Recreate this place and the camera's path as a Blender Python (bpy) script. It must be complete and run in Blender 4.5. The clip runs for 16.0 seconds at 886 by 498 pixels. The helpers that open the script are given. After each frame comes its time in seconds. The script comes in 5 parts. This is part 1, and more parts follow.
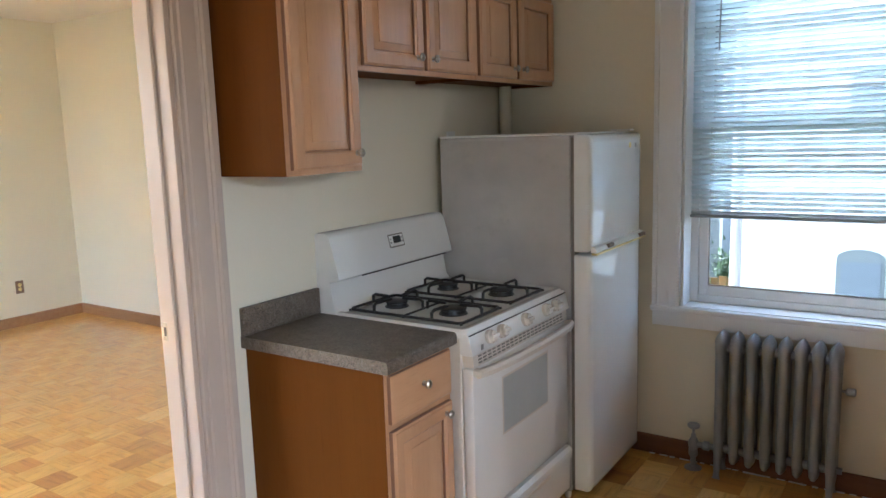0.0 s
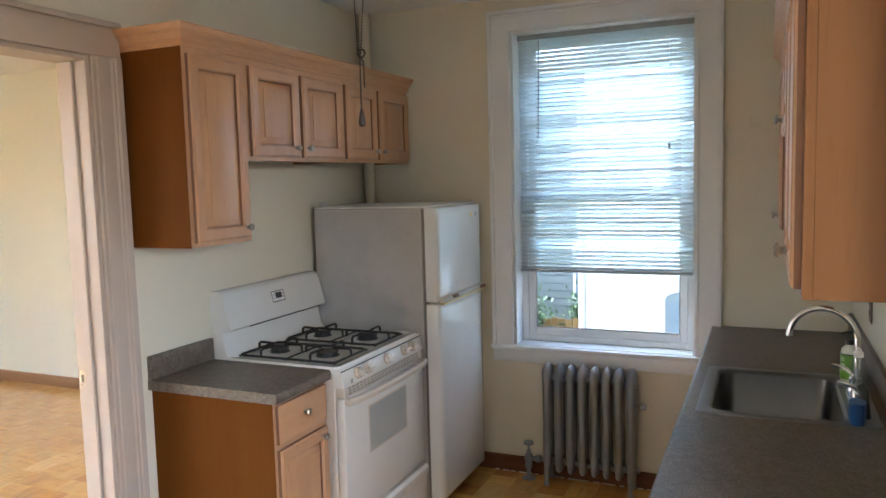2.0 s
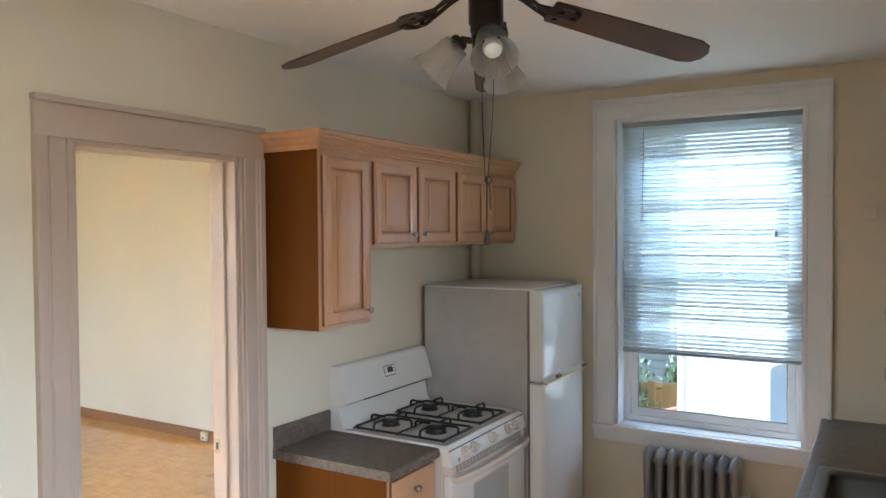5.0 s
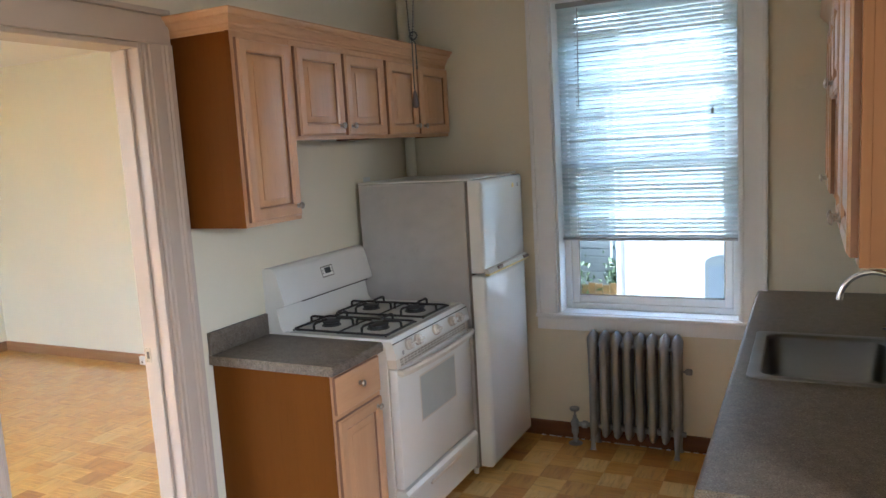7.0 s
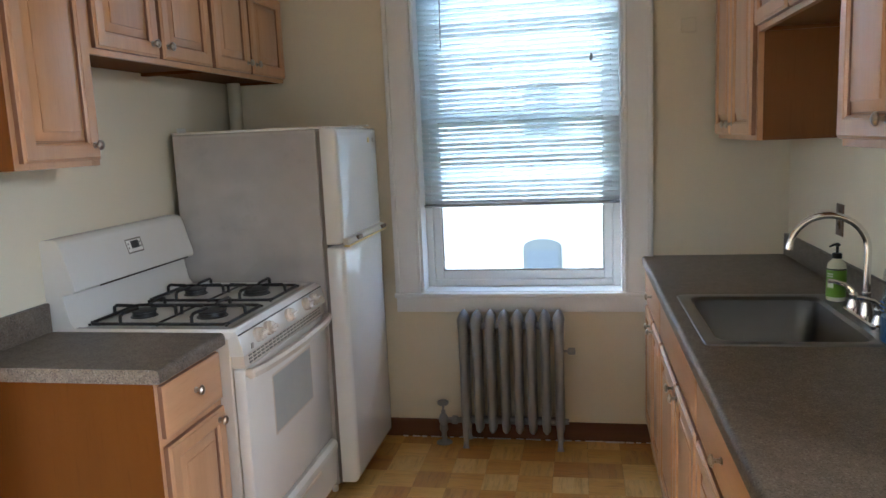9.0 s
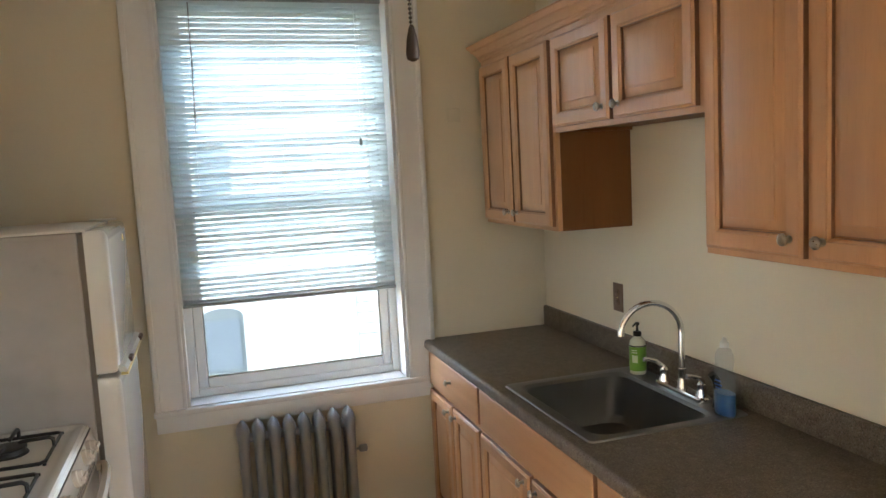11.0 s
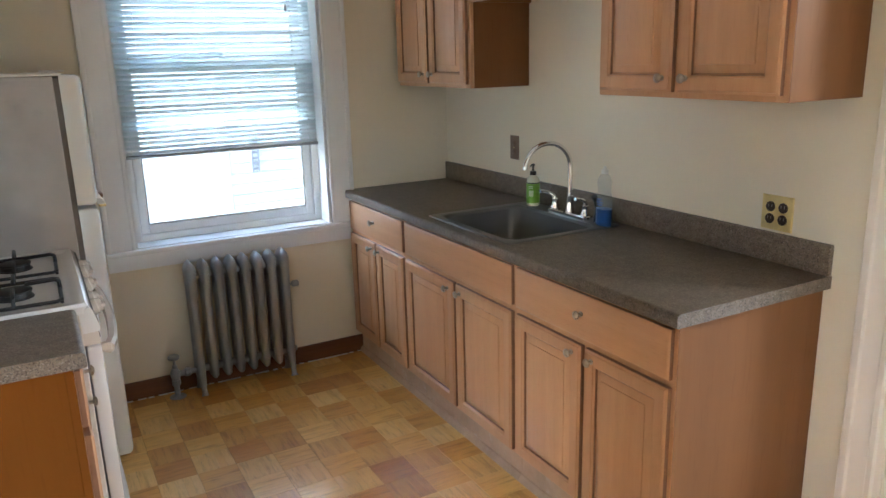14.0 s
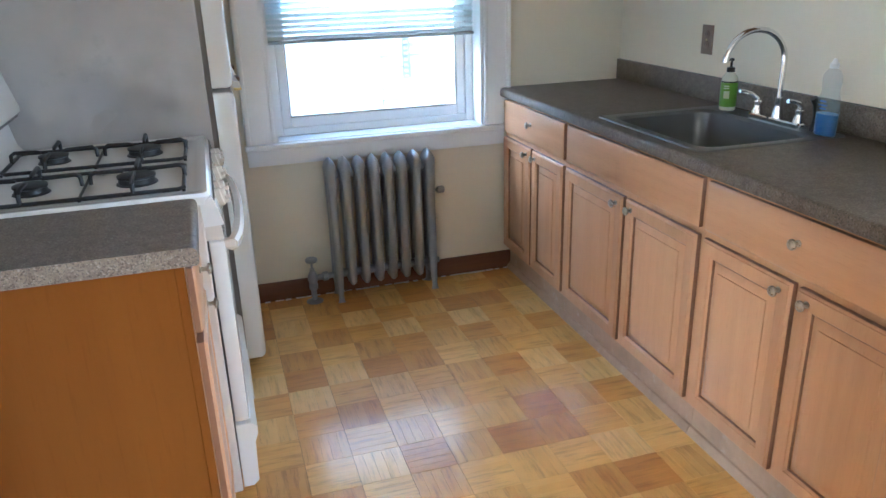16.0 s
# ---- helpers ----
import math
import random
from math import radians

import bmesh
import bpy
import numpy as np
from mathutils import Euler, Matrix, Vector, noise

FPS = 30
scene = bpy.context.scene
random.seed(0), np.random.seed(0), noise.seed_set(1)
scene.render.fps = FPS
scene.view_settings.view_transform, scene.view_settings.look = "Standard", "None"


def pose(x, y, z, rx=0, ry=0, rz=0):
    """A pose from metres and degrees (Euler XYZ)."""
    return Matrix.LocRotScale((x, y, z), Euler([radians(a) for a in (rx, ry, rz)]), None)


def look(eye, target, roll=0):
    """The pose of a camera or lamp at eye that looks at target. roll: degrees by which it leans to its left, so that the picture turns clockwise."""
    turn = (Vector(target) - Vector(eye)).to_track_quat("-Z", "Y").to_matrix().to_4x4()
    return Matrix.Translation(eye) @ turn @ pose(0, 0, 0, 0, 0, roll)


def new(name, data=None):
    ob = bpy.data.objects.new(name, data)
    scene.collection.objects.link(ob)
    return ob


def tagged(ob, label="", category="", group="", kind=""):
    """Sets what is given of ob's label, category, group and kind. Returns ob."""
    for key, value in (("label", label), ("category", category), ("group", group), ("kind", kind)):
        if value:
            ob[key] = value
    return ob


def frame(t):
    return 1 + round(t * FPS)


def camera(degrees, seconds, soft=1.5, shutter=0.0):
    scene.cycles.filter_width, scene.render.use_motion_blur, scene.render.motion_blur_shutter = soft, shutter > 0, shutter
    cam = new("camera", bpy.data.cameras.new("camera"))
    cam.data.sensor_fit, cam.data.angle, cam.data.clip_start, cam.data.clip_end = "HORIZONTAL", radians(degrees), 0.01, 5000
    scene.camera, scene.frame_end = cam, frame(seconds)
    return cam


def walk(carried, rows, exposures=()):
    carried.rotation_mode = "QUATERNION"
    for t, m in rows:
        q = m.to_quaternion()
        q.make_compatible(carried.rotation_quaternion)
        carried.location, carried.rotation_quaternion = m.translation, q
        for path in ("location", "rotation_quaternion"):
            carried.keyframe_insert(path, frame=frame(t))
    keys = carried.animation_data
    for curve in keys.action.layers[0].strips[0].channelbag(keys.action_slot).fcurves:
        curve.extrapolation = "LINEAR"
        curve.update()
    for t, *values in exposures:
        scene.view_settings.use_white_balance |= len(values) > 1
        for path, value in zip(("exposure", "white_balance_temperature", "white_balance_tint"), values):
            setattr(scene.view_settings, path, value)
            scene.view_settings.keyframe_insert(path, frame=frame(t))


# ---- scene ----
cam = camera(61.6, 16.0)
PATH = [
    (0, (1.901, -3.431, 1.574), (0.801, -1.788, 1.269), -1.8),
    (0.5, (2.01, -3.627, 1.563), (1.192, -1.832, 1.233), -3.2),
    (1, (2.038, -3.799, 1.627), (1.39, -1.926, 1.359), -3.5),
    (1.5, (2.165, -3.908, 1.654), (1.491, -2.035, 1.464), -2.5),
    (2, (2.245, -3.981, 1.696), (1.443, -2.158, 1.508), -1.5),
    (2.5, (2.241, -4.022, 1.738), (1.334, -2.243, 1.624), -1.4),
    (3, (2.248, -4.051, 1.757), (1.31, -2.285, 1.719), -1.1),
    (3.5, (2.257, -4.102, 1.788), (1.319, -2.336, 1.781), -1.5),
    (4, (2.263, -4.155, 1.866), (1.291, -2.407, 1.849), -0.1),
    (4.2, (2.251, -4.165, 1.881), (1.25, -2.434, 1.847), 0.6),
    (6.3, (2.27, -4.118, 1.794), (1.261, -2.396, 1.668), -3.6),
    (6.5, (2.263, -4.103, 1.776), (1.279, -2.371, 1.592), -4.1),
    (7, (2.216, -4.048, 1.726), (1.334, -2.274, 1.456), -3.3),
    (7.5, (2.113, -3.966, 1.646), (1.305, -2.159, 1.357), -3.3),
    (8, (1.965, -3.864, 1.571), (1.266, -2.013, 1.276), -4.4),
    (8.5, (1.842, -3.715, 1.526), (1.334, -1.806, 1.214), -3.1),
    (8.7, (1.793, -3.633, 1.497), (1.343, -1.709, 1.188), -2.6),
    (10.8, (1.122, -3.259, 1.689), (1.576, -1.326, 1.45), -4.0),
    (11, (1.072, -3.272, 1.694), (1.67, -1.375, 1.481), -3.0),
    (11.5, (0.932, -3.337, 1.721), (1.824, -1.558, 1.521), -2.7),
    (12, (0.85, -3.444, 1.756), (1.828, -1.708, 1.576), -1.9),
    (12.5, (0.837, -3.563, 1.746), (1.806, -1.821, 1.577), -0.9),
    (13, (0.799, -3.657, 1.681), (1.723, -1.911, 1.367), 0.3),
    (13.5, (0.694, -3.67, 1.62), (1.622, -1.957, 1.167), -0.7),
    (14, (0.578, -3.666, 1.584), (1.503, -1.966, 1.082), -1.6),
    (14.5, (0.536, -3.667, 1.522), (1.425, -1.956, 0.989), -2.1),
    (15, (0.572, -3.61, 1.456), (1.447, -1.925, 0.827), -2.6),
    (15.5, (0.649, -3.464, 1.434), (1.422, -1.758, 0.732), -1.6),
    (16, (0.682, -3.307, 1.441), (1.225, -1.516, 0.737), -1.7),
]
EXPOSURES = [(0.0, 4.12, 5200, 6), (1.0, 4.23, 5250, 5), (8.5, 4.17, 5200, 6), (11.0, 4.30, 5850, 5), (12.5, 4.18, 6050, 6), (14.0, 4.34, 5250, 5), (16.0, 4.80, 4650, 3)]
walk(cam, [(t, look(eye, target, roll)) for t, eye, target, roll in PATH], EXPOSURES)

# ---- world and light ----
world = bpy.data.worlds.new("world")
scene.world = world
world.use_nodes = True
wt = world.node_tree
sky = wt.nodes.new("ShaderNodeTexSky")
sky.sky_type, sky.sun_disc = "NISHITA", False
SUN_UP, SUN_ROUND = 38.0, 268.0
sky.sun_elevation, sky.sun_rotation = radians(SUN_UP), radians(SUN_ROUND)
sky.air_density, sky.dust_density, sky.ozone_density = 1.0, 4.0, 1.0
wt.nodes["Background"].inputs["Strength"].default_value = 0.15
soft_sky = wt.nodes.new("ShaderNodeHueSaturation")
soft_sky.inputs["Saturation"].default_value = 0.55
wt.links.new(sky.outputs["Color"], soft_sky.inputs["Color"])
wt.links.new(soft_sky.outputs["Color"], wt.nodes["Background"].inputs["Color"])

sun = new("sun", bpy.data.lights.new("sun", "SUN"))
sun.data.energy, sun.data.angle, sun.data.color = 1.6, radians(12), (1.0, 0.95, 0.87)
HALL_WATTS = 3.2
sun_way = Vector((math.sin(radians(SUN_ROUND)) * math.cos(radians(SUN_UP)), math.cos(radians(SUN_ROUND)) * math.cos(radians(SUN_UP)), math.sin(radians(SUN_UP))))
sun.matrix_world = look(sun_way * 30, (0, 0, 0))

# ---- sizes of the place ----
W, H, BACK = 2.62, 2.675, -5.2          # kitchen: width, ceiling, rear wall
CT = 0.914                             # worktop height
WIN = (0.93, 1.905, 0.745, 2.49)       # window opening: x0 x1 z0 z1
DOOR = (-2.715, -1.995, 2.17)          # doorway in the west wall: y0 y1 height
TW = 0.14                              # inner wall thickness


# ---- materials ----
def shader(name):
    m = bpy.data.materials.new(name)
    m.use_nodes = True
    return m, m.node_tree.nodes, m.node_tree.links, m.node_tree.nodes["Principled BSDF"]


def coords(n, l, scale=(1, 1, 1), vary=True):
    """Object coordinates, moved by a different amount for each object."""
    tc = n.new("ShaderNodeTexCoord")
    mp = n.new("ShaderNodeMapping")
    mp.inputs["Scale"].default_value = scale
    l.new(tc.outputs["Object"], mp.inputs["Vector"])
    if vary:
        info = n.new("ShaderNodeObjectInfo")
        mul = n.new("ShaderNodeMath")
        mul.operation = "MULTIPLY"
        mul.inputs[1].default_value = 37.0
        l.new(info.outputs["Random"], mul.inputs[0])
        l.new(mul.outputs[0], mp.inputs["Location"])
    return mp.outputs["Vector"]


def noise_of(n, l, vec, scale, detail=4.0, rough=0.55):
    t = n.new("ShaderNodeTexNoise")
    t.inputs["Scale"].default_value, t.inputs["Detail"].default_value, t.inputs["Roughness"].default_value = scale, detail, rough
    l.new(vec, t.inputs["Vector"])
    return t.outputs["Fac"]


def ramp(n, l, fac, stops):
    r = n.new("ShaderNodeValToRGB")
    els = r.color_ramp.elements
    els[0].position, els[0].color = stops[0][0], (*stops[0][1], 1)
    els[1].position, els[1].color = stops[-1][0], (*stops[-1][1], 1)
    for p, c in stops[1:-1]:
        e = els.new(p)
        e.color = (*c, 1)
    l.new(fac, r.inputs["Fac"])
    return r.outputs["Color"]


def blend(n, l, a, b, fac, kind="MULTIPLY"):
    m = n.new("ShaderNodeMix")
    m.data_type, m.blend_type = "RGBA", kind
    for sock, v in ((m.inputs[0], fac), (m.inputs[6], a), (m.inputs[7], b)):
        if hasattr(v, "is_output"):
            l.new(v, sock)
        else:
            sock.default_value = v if isinstance(v, float) else (*v, 1)
    return m.outputs[2]


def bumped(n, l, p, height, strength, dist=0.002):
    b = n.new("ShaderNodeBump")
    b.inputs["Strength"].default_value, b.inputs["Distance"].default_value = strength, dist
    l.new(height, b.inputs["Height"])
    l.new(b.outputs["Normal"], p.inputs["Normal"])


def scaled(c, k):
    return tuple(min(1.0, v * k) for v in c)


def paint(name, c, rough=0.5, fine=90.0, coarse=2.5, spread=0.06, bump=0.15, metal=0.0, dirt=None, spec=0.5, coat=0.0):
    m, n, l, p = shader(name)
    v = coords(n, l)
    a = ramp(n, l, noise_of(n, l, v, coarse, 5), [(0.3, scaled(c, 1 - spread)), (0.7, scaled(c, 1 + spread * 0.6))])
    b = ramp(n, l, noise_of(n, l, v, fine, 3), [(0.3, (1 - spread * 0.6,) * 3), (0.7, (1, 1, 1))])
    col = blend(n, l, a, b, 1.0)
    if dirt:
        f = ramp(n, l, noise_of(n, l, v, coarse * 3, 8, 0.7), [(0.58, (0, 0, 0)), (0.75, (0.5, 0.5, 0.5))])
        col = blend(n, l, col, dirt, f, "MIX")
    l.new(col, p.inputs["Base Color"])
    rr = n.new("ShaderNodeMapRange")
    rr.inputs[3].default_value, rr.inputs[4].default_value = rough * 0.85, min(1, rough * 1.2)
    l.new(noise_of(n, l, v, coarse * 5), rr.inputs[0])
    l.new(rr.outputs[0], p.inputs["Roughness"])
    p.inputs["Metallic"].default_value = metal
    p.inputs["Specular IOR Level"].default_value = spec
    p.inputs["Coat Weight"].default_value = coat
    p.inputs["Coat Roughness"].default_value = 0.12
    if bump:
        bumped(n, l, p, noise_of(n, l, v, fine, 4), bump, 0.001)
    return m


def timber(name, light, dark, axis=2, rough=0.33, grain=26.0, bump=0.10, coat=0.3, spec=0.4):
    """Close-grained wood whose grain runs along one axis of the object."""
    m, n, l, p = shader(name)
    s = [1.0, 1.0, 1.0]
    s[axis] = 0.07
    v = coords(n, l, tuple(s))
    g = noise_of(n, l, v, grain, 7, 0.65)
    big = noise_of(n, l, v, 4.0, 3)
    a = ramp(n, l, g, [(0.25, dark), (0.5, tuple((x + y) / 2 for x, y in zip(light, dark))), (0.72, light)])
    b = ramp(n, l, big, [(0.3, (0.86, 0.84, 0.82)), (0.7, (1, 1, 1))])
    info = n.new("ShaderNodeObjectInfo")
    c = ramp(n, l, info.outputs["Random"], [(0.0, (0.93, 0.93, 0.93)), (1.0, (1, 1, 1))])
    col = blend(n, l, blend(n, l, a, b, 1.0), c, 1.0)
    pores = ramp(n, l, noise_of(n, l, v, grain * 9, 2), [(0.30, (0.88, 0.85, 0.82)), (0.42, (1, 1, 1))])
    l.new(blend(n, l, col, pores, 0.6), p.inputs["Base Color"])
    p.inputs["Roughness"].default_value = rough
    p.inputs["Specular IOR Level"].default_value = spec
    p.inputs["Coat Weight"].default_value = coat
    p.inputs["Coat Roughness"].default_value = 0.18
    bumped(n, l, p, g, bump, 0.0006)
    return m


def parquet_wood(name, axis, tones):
    """Varnished oak fingers, each of a tone of its own."""
    m, n, l, p = shader(name)
    s = [1.0, 1.0, 1.0]
    s[axis] = 0.10
    v = coords(n, l, tuple(s))
    info = n.new("ShaderNodeObjectInfo")
    geo = n.new("ShaderNodeNewGeometry")
    g = noise_of(n, l, v, 60.0, 6, 0.7)
    grain = ramp(n, l, g, [(0.34, (0.50, 0.42, 0.34)), (0.50, (1, 1, 1))])
    mix = n.new("ShaderNodeMath")
    mix.operation = "MULTIPLY_ADD"
    mix.inputs[1].default_value = 0.12
    l.new(geo.outputs["Random Per Island"], mix.inputs[0])
    big = n.new("ShaderNodeMath")
    big.operation = "MULTIPLY"
    big.inputs[1].default_value = 0.88
    l.new(info.outputs["Random"], big.inputs[0])
    l.new(big.outputs[0], mix.inputs[2])
    tone = ramp(n, l, mix.outputs[0], tones)
    worn = ramp(n, l, noise_of(n, l, coords(n, l, (1, 1, 1)), 9.0, 6), [(0.35, (0.90, 0.87, 0.84)), (0.62, (1, 1, 1))])
    l.new(blend(n, l, blend(n, l, tone, grain, 0.55), worn, 1.0), p.inputs["Base Color"])
    rr = n.new("ShaderNodeMapRange")
    rr.inputs[3].default_value, rr.inputs[4].default_value = 0.28, 0.46
    l.new(g, rr.inputs[0])
    l.new(rr.outputs[0], p.inputs["Roughness"])
    p.inputs["Coat Weight"].default_value = 1.0
    p.inputs["Coat Roughness"].default_value = 0.13
    p.inputs["Coat IOR"].default_value = 1.6
    bumped(n, l, p, g, 0.14, 0.0008)
    return m


def laminate(name):
    m, n, l, p = shader(name)
    v = coords(n, l, (1, 1, 1), False)
    speck = noise_of(n, l, v, 230.0, 3, 0.7)
    cloud = noise_of(n, l, v, 38.0, 5, 0.7)
    base = ramp(n, l, cloud, [(0.3, (0.105, 0.078, 0.055)), (0.55, (0.158, 0.123, 0.092)), (0.75, (0.21, 0.170, 0.132))])
    dots = ramp(n, l, speck, [(0.36, (0.30, 0.27, 0.25)), (0.50, (1, 1, 1))])
    flecks = ramp(n, l, noise_of(n, l, v, 190.0, 2, 0.6), [(0.56, (0, 0, 0)), (0.68, (0.55, 0.55, 0.55))])
    l.new(blend(n, l, blend(n, l, base, dots, 0.9), (0.29, 0.26, 0.23), flecks, "MIX"), p.inputs["Base Color"])
    p.inputs["Roughness"].default_value = 0.42
    p.inputs["Specular IOR Level"].default_value = 0.45
    bumped(n, l, p, speck, 0.12, 0.0004)
    return m


def glassy(name, c=(1, 1, 1), rough=0.0, ior=1.45):
    m, n, l, p = shader(name)
    p.inputs["Base Color"].default_value = (*c, 1)
    p.inputs["Transmission Weight"].default_value = 1.0
    p.inputs["Roughness"].default_value, p.inputs["IOR"].default_value = rough, ior
    return m


CREAM = paint("cream_wall_paint", (0.75, 0.685, 0.545), 0.62, 140, 0.9, 0.035, 0.22)
CREAM2 = paint("pale_yellow_wall_paint", (0.79, 0.765, 0.65), 0.65, 140, 0.9, 0.03, 0.2)
CEIL = paint("ceiling_paint", (0.84, 0.83, 0.81), 0.75, 120, 1.2, 0.03, 0.2)
TRIM = paint("gloss_trim_paint", (0.72, 0.67, 0.61), 0.30, 60, 2, 0.02, 0.0)
TRIMD = paint("beige_casing_paint", (0.50, 0.405, 0.33), 0.36, 60, 2, 0.025, 0.0)
WINW = paint("white_window_paint", (0.83, 0.84, 0.86), 0.3, 70, 5, 0.03, 0.08)
VINYL = paint("white_vinyl", (0.82, 0.84, 0.85), 0.35, 60, 5, 0.02, 0.0)
MAPLE = timber("maple_upright", (0.64, 0.370, 0.200), (0.56, 0.315, 0.165), 2)
GLAZE = paint("brown_glaze", (0.25, 0.125, 0.07), 0.4)
MAPLEH = timber("maple_level", (0.64, 0.370, 0.200), (0.56, 0.315, 0.165), 1)
# One veneer, two copies: west ends' shade and east ends' light are in the colour.
VENEER_SHADED = timber("honey_veneer_shaded", (0.155, 0.052, 0.007), (0.135, 0.043, 0.006), 2, rough=0.55, grain=11, bump=0.03, coat=0.0, spec=0.05)
VENEER_LIT = timber("honey_veneer_lit", (0.235, 0.108, 0.040), (0.205, 0.092, 0.034), 2, rough=0.48, grain=11, bump=0.03, coat=0.0, spec=0.18)
LIGHTB = timber("light_baseboard_wood", (0.42, 0.24, 0.12), (0.33, 0.17, 0.08), 0, rough=0.4)
PALEF = timber("pale_floor_wood", (0.55, 0.50, 0.43), (0.47, 0.42, 0.36), 1)
BASEW = timber("baseboard_wood", (0.20, 0.085, 0.038), (0.13, 0.052, 0.022), 0, rough=0.5, coat=0.0, spec=0.2)
INSIDE = paint("cabinet_inside", (0.45, 0.30, 0.19), 0.6)
TOEK = paint("worn_toe_board", (0.46, 0.32, 0.215), 0.6, 40, 6, 0.15, 0.2, dirt=(0.55, 0.52, 0.48))
LAM = laminate("speckled_laminate")
PARX = parquet_wood("parquet_x", 0, [(0.0, (0.54, 0.235, 0.038)), (0.35, (0.72, 0.350, 0.062)), (0.7, (0.84, 0.48, 0.11)), (1.0, (0.94, 0.61, 0.19))])
PARY = parquet_wood("parquet_y", 1, [(0.0, (0.58, 0.275, 0.050)), (0.35, (0.74, 0.40, 0.09)), (0.7, (0.88, 0.55, 0.16)), (1.0, (0.96, 0.68, 0.26))])
SUBF = paint("dark_floor_joint", (0.12, 0.065, 0.03), 0.8)
STEEL = paint("brushed_steel", (0.22, 0.22, 0.225), 0.30, 300, 6, 0.06, 0.15, metal=1.0)
CHROME = paint("chrome", (0.80, 0.80, 0.80), 0.07, 90, 5, 0.02, 0.0, metal=1.0)
KNOB = paint("antique_nickel", (0.48, 0.43, 0.36), 0.28, 500, 40, 0.25, 0.2, metal=1.0)
BRASS = paint("polished_brass", (0.80, 0.66, 0.30), 0.34, 200, 20, 0.1, 0.05, metal=0.7)
BROWNP = paint("brown_plate", (0.17, 0.105, 0.07), 0.35, 100, 20, 0.05, 0.0)
DARKP = paint("dark_socket", (0.03, 0.02, 0.018), 0.35, 100, 20, 0.05, 0.0)
WHITEP = paint("white_plastic", (0.78, 0.77, 0.74), 0.35, 100, 20, 0.03, 0.0)
ENAM = paint("white_enamel", (0.76, 0.74, 0.71), 0.16, 60, 6, 0.02, 0.03, coat=0.4)
ENAM2 = paint("cream_enamel", (0.68, 0.61, 0.53), 0.22, 60, 6, 0.03, 0.03, coat=0.3)
# Fridge side: a greyer base than the doors, with darker mottling.
FRSIDE = paint("grey_fridge_side", (0.50, 0.475, 0.46), 0.22, 9, 2.2, 0.10, 0.5, dirt=(0.34, 0.32, 0.31))
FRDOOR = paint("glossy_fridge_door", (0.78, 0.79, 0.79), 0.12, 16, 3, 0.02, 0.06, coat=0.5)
IRON = paint("black_cast_iron", (0.018, 0.018, 0.02), 0.45, 200, 20, 0.2, 0.3)
OVGLASS = paint("oven_glass", (0.50, 0.51, 0.50), 0.12, 60, 8, 0.04, 0.0, coat=0.6)
SILVER = paint("silver_radiator_paint", (0.30, 0.31, 0.33), 0.34, 120, 12, 0.08, 0.25, metal=0.25, dirt=(0.30, 0.27, 0.24))
BRONZE = paint("dark_bronze", (0.045, 0.033, 0.028), 0.35, 160, 20, 0.15, 0.1, metal=0.7)
WALNUT = timber("dark_walnut_blade", (0.115, 0.062, 0.042), (0.06, 0.032, 0.022), 0, rough=0.4)
DARKW = paint("dark_wood_pendant", (0.035, 0.018, 0.013), 0.45)
SHADEG = glassy("ribbed_glass", (0.93, 0.93, 0.90), 0.28)
CLEAR = paint("clear_bottle_plastic", (0.35, 0.50, 0.58), 0.04, bump=0.0)
CLEAR.node_tree.nodes["Principled BSDF"].inputs["Alpha"].default_value = 0.17
RAIL = paint("grey_rail", (0.36, 0.38, 0.40), 0.4)
# Pane colour is greyed to hold back the bright outside.
PANE = glassy("window_pane", (0.64, 0.665, 0.665), 0.0, 1.02)
BLUE = paint("blue_dish_soap", (0.004, 0.07, 0.26), 0.3)
SOAP = paint("milky_soap_bottle", (0.70, 0.72, 0.60), 0.25)
GREEN = paint("green_label", (0.17, 0.36, 0.04), 0.4)
PALE = paint("pale_label", (0.62, 0.72, 0.52), 0.45)
BLACKP = paint("black_plastic", (0.012, 0.012, 0.012), 0.3)
GASKET = paint("grey_gasket", (0.22, 0.20, 0.18), 0.7)
GREYM = paint("grey_mark", (0.30, 0.29, 0.28), 0.5)
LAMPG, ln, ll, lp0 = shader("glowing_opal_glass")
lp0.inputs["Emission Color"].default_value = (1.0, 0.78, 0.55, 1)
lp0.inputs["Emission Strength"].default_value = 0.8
SLATM, sn, sl, sp = shader("white_blind_slat")
sp.inputs["Base Color"].default_value = (0.72, 0.77, 0.77, 1)
sp.inputs["Roughness"].default_value = 0.4
trn = sn.new("ShaderNodeBsdfTranslucent")
trn.inputs["Color"].default_value = (0.78, 0.84, 0.86, 1)
mixs = sn.new("ShaderNodeMixShader")
mixs.inputs[0].default_value = 0.30
sl.new(sp.outputs[0], mixs.inputs[1])
sl.new(trn.outputs[0], mixs.inputs[2])
sl.new(mixs.outputs[0], sn["Material Output"].inputs["Surface"])
STUCCO = paint("white_stucco", (0.45, 0.45, 0.44), 0.8, 30, 0.8, 0.06, 0.5, dirt=(0.62, 0.60, 0.58))
GREYB = paint("grey_siding", (0.115, 0.13, 0.135), 0.7, 20, 1.5, 0.08, 0.3)
FARGL = paint("far_window_glass", (0.13, 0.15, 0.175), 0.25)
YELLOW = paint("yellow_boards", (0.13, 0.07, 0.015), 0.6)
RUST = paint("red_brown_rails", (0.25, 0.07, 0.045), 0.7)
POLE = paint("weathered_grey_wood", (0.16, 0.16, 0.18), 0.8)
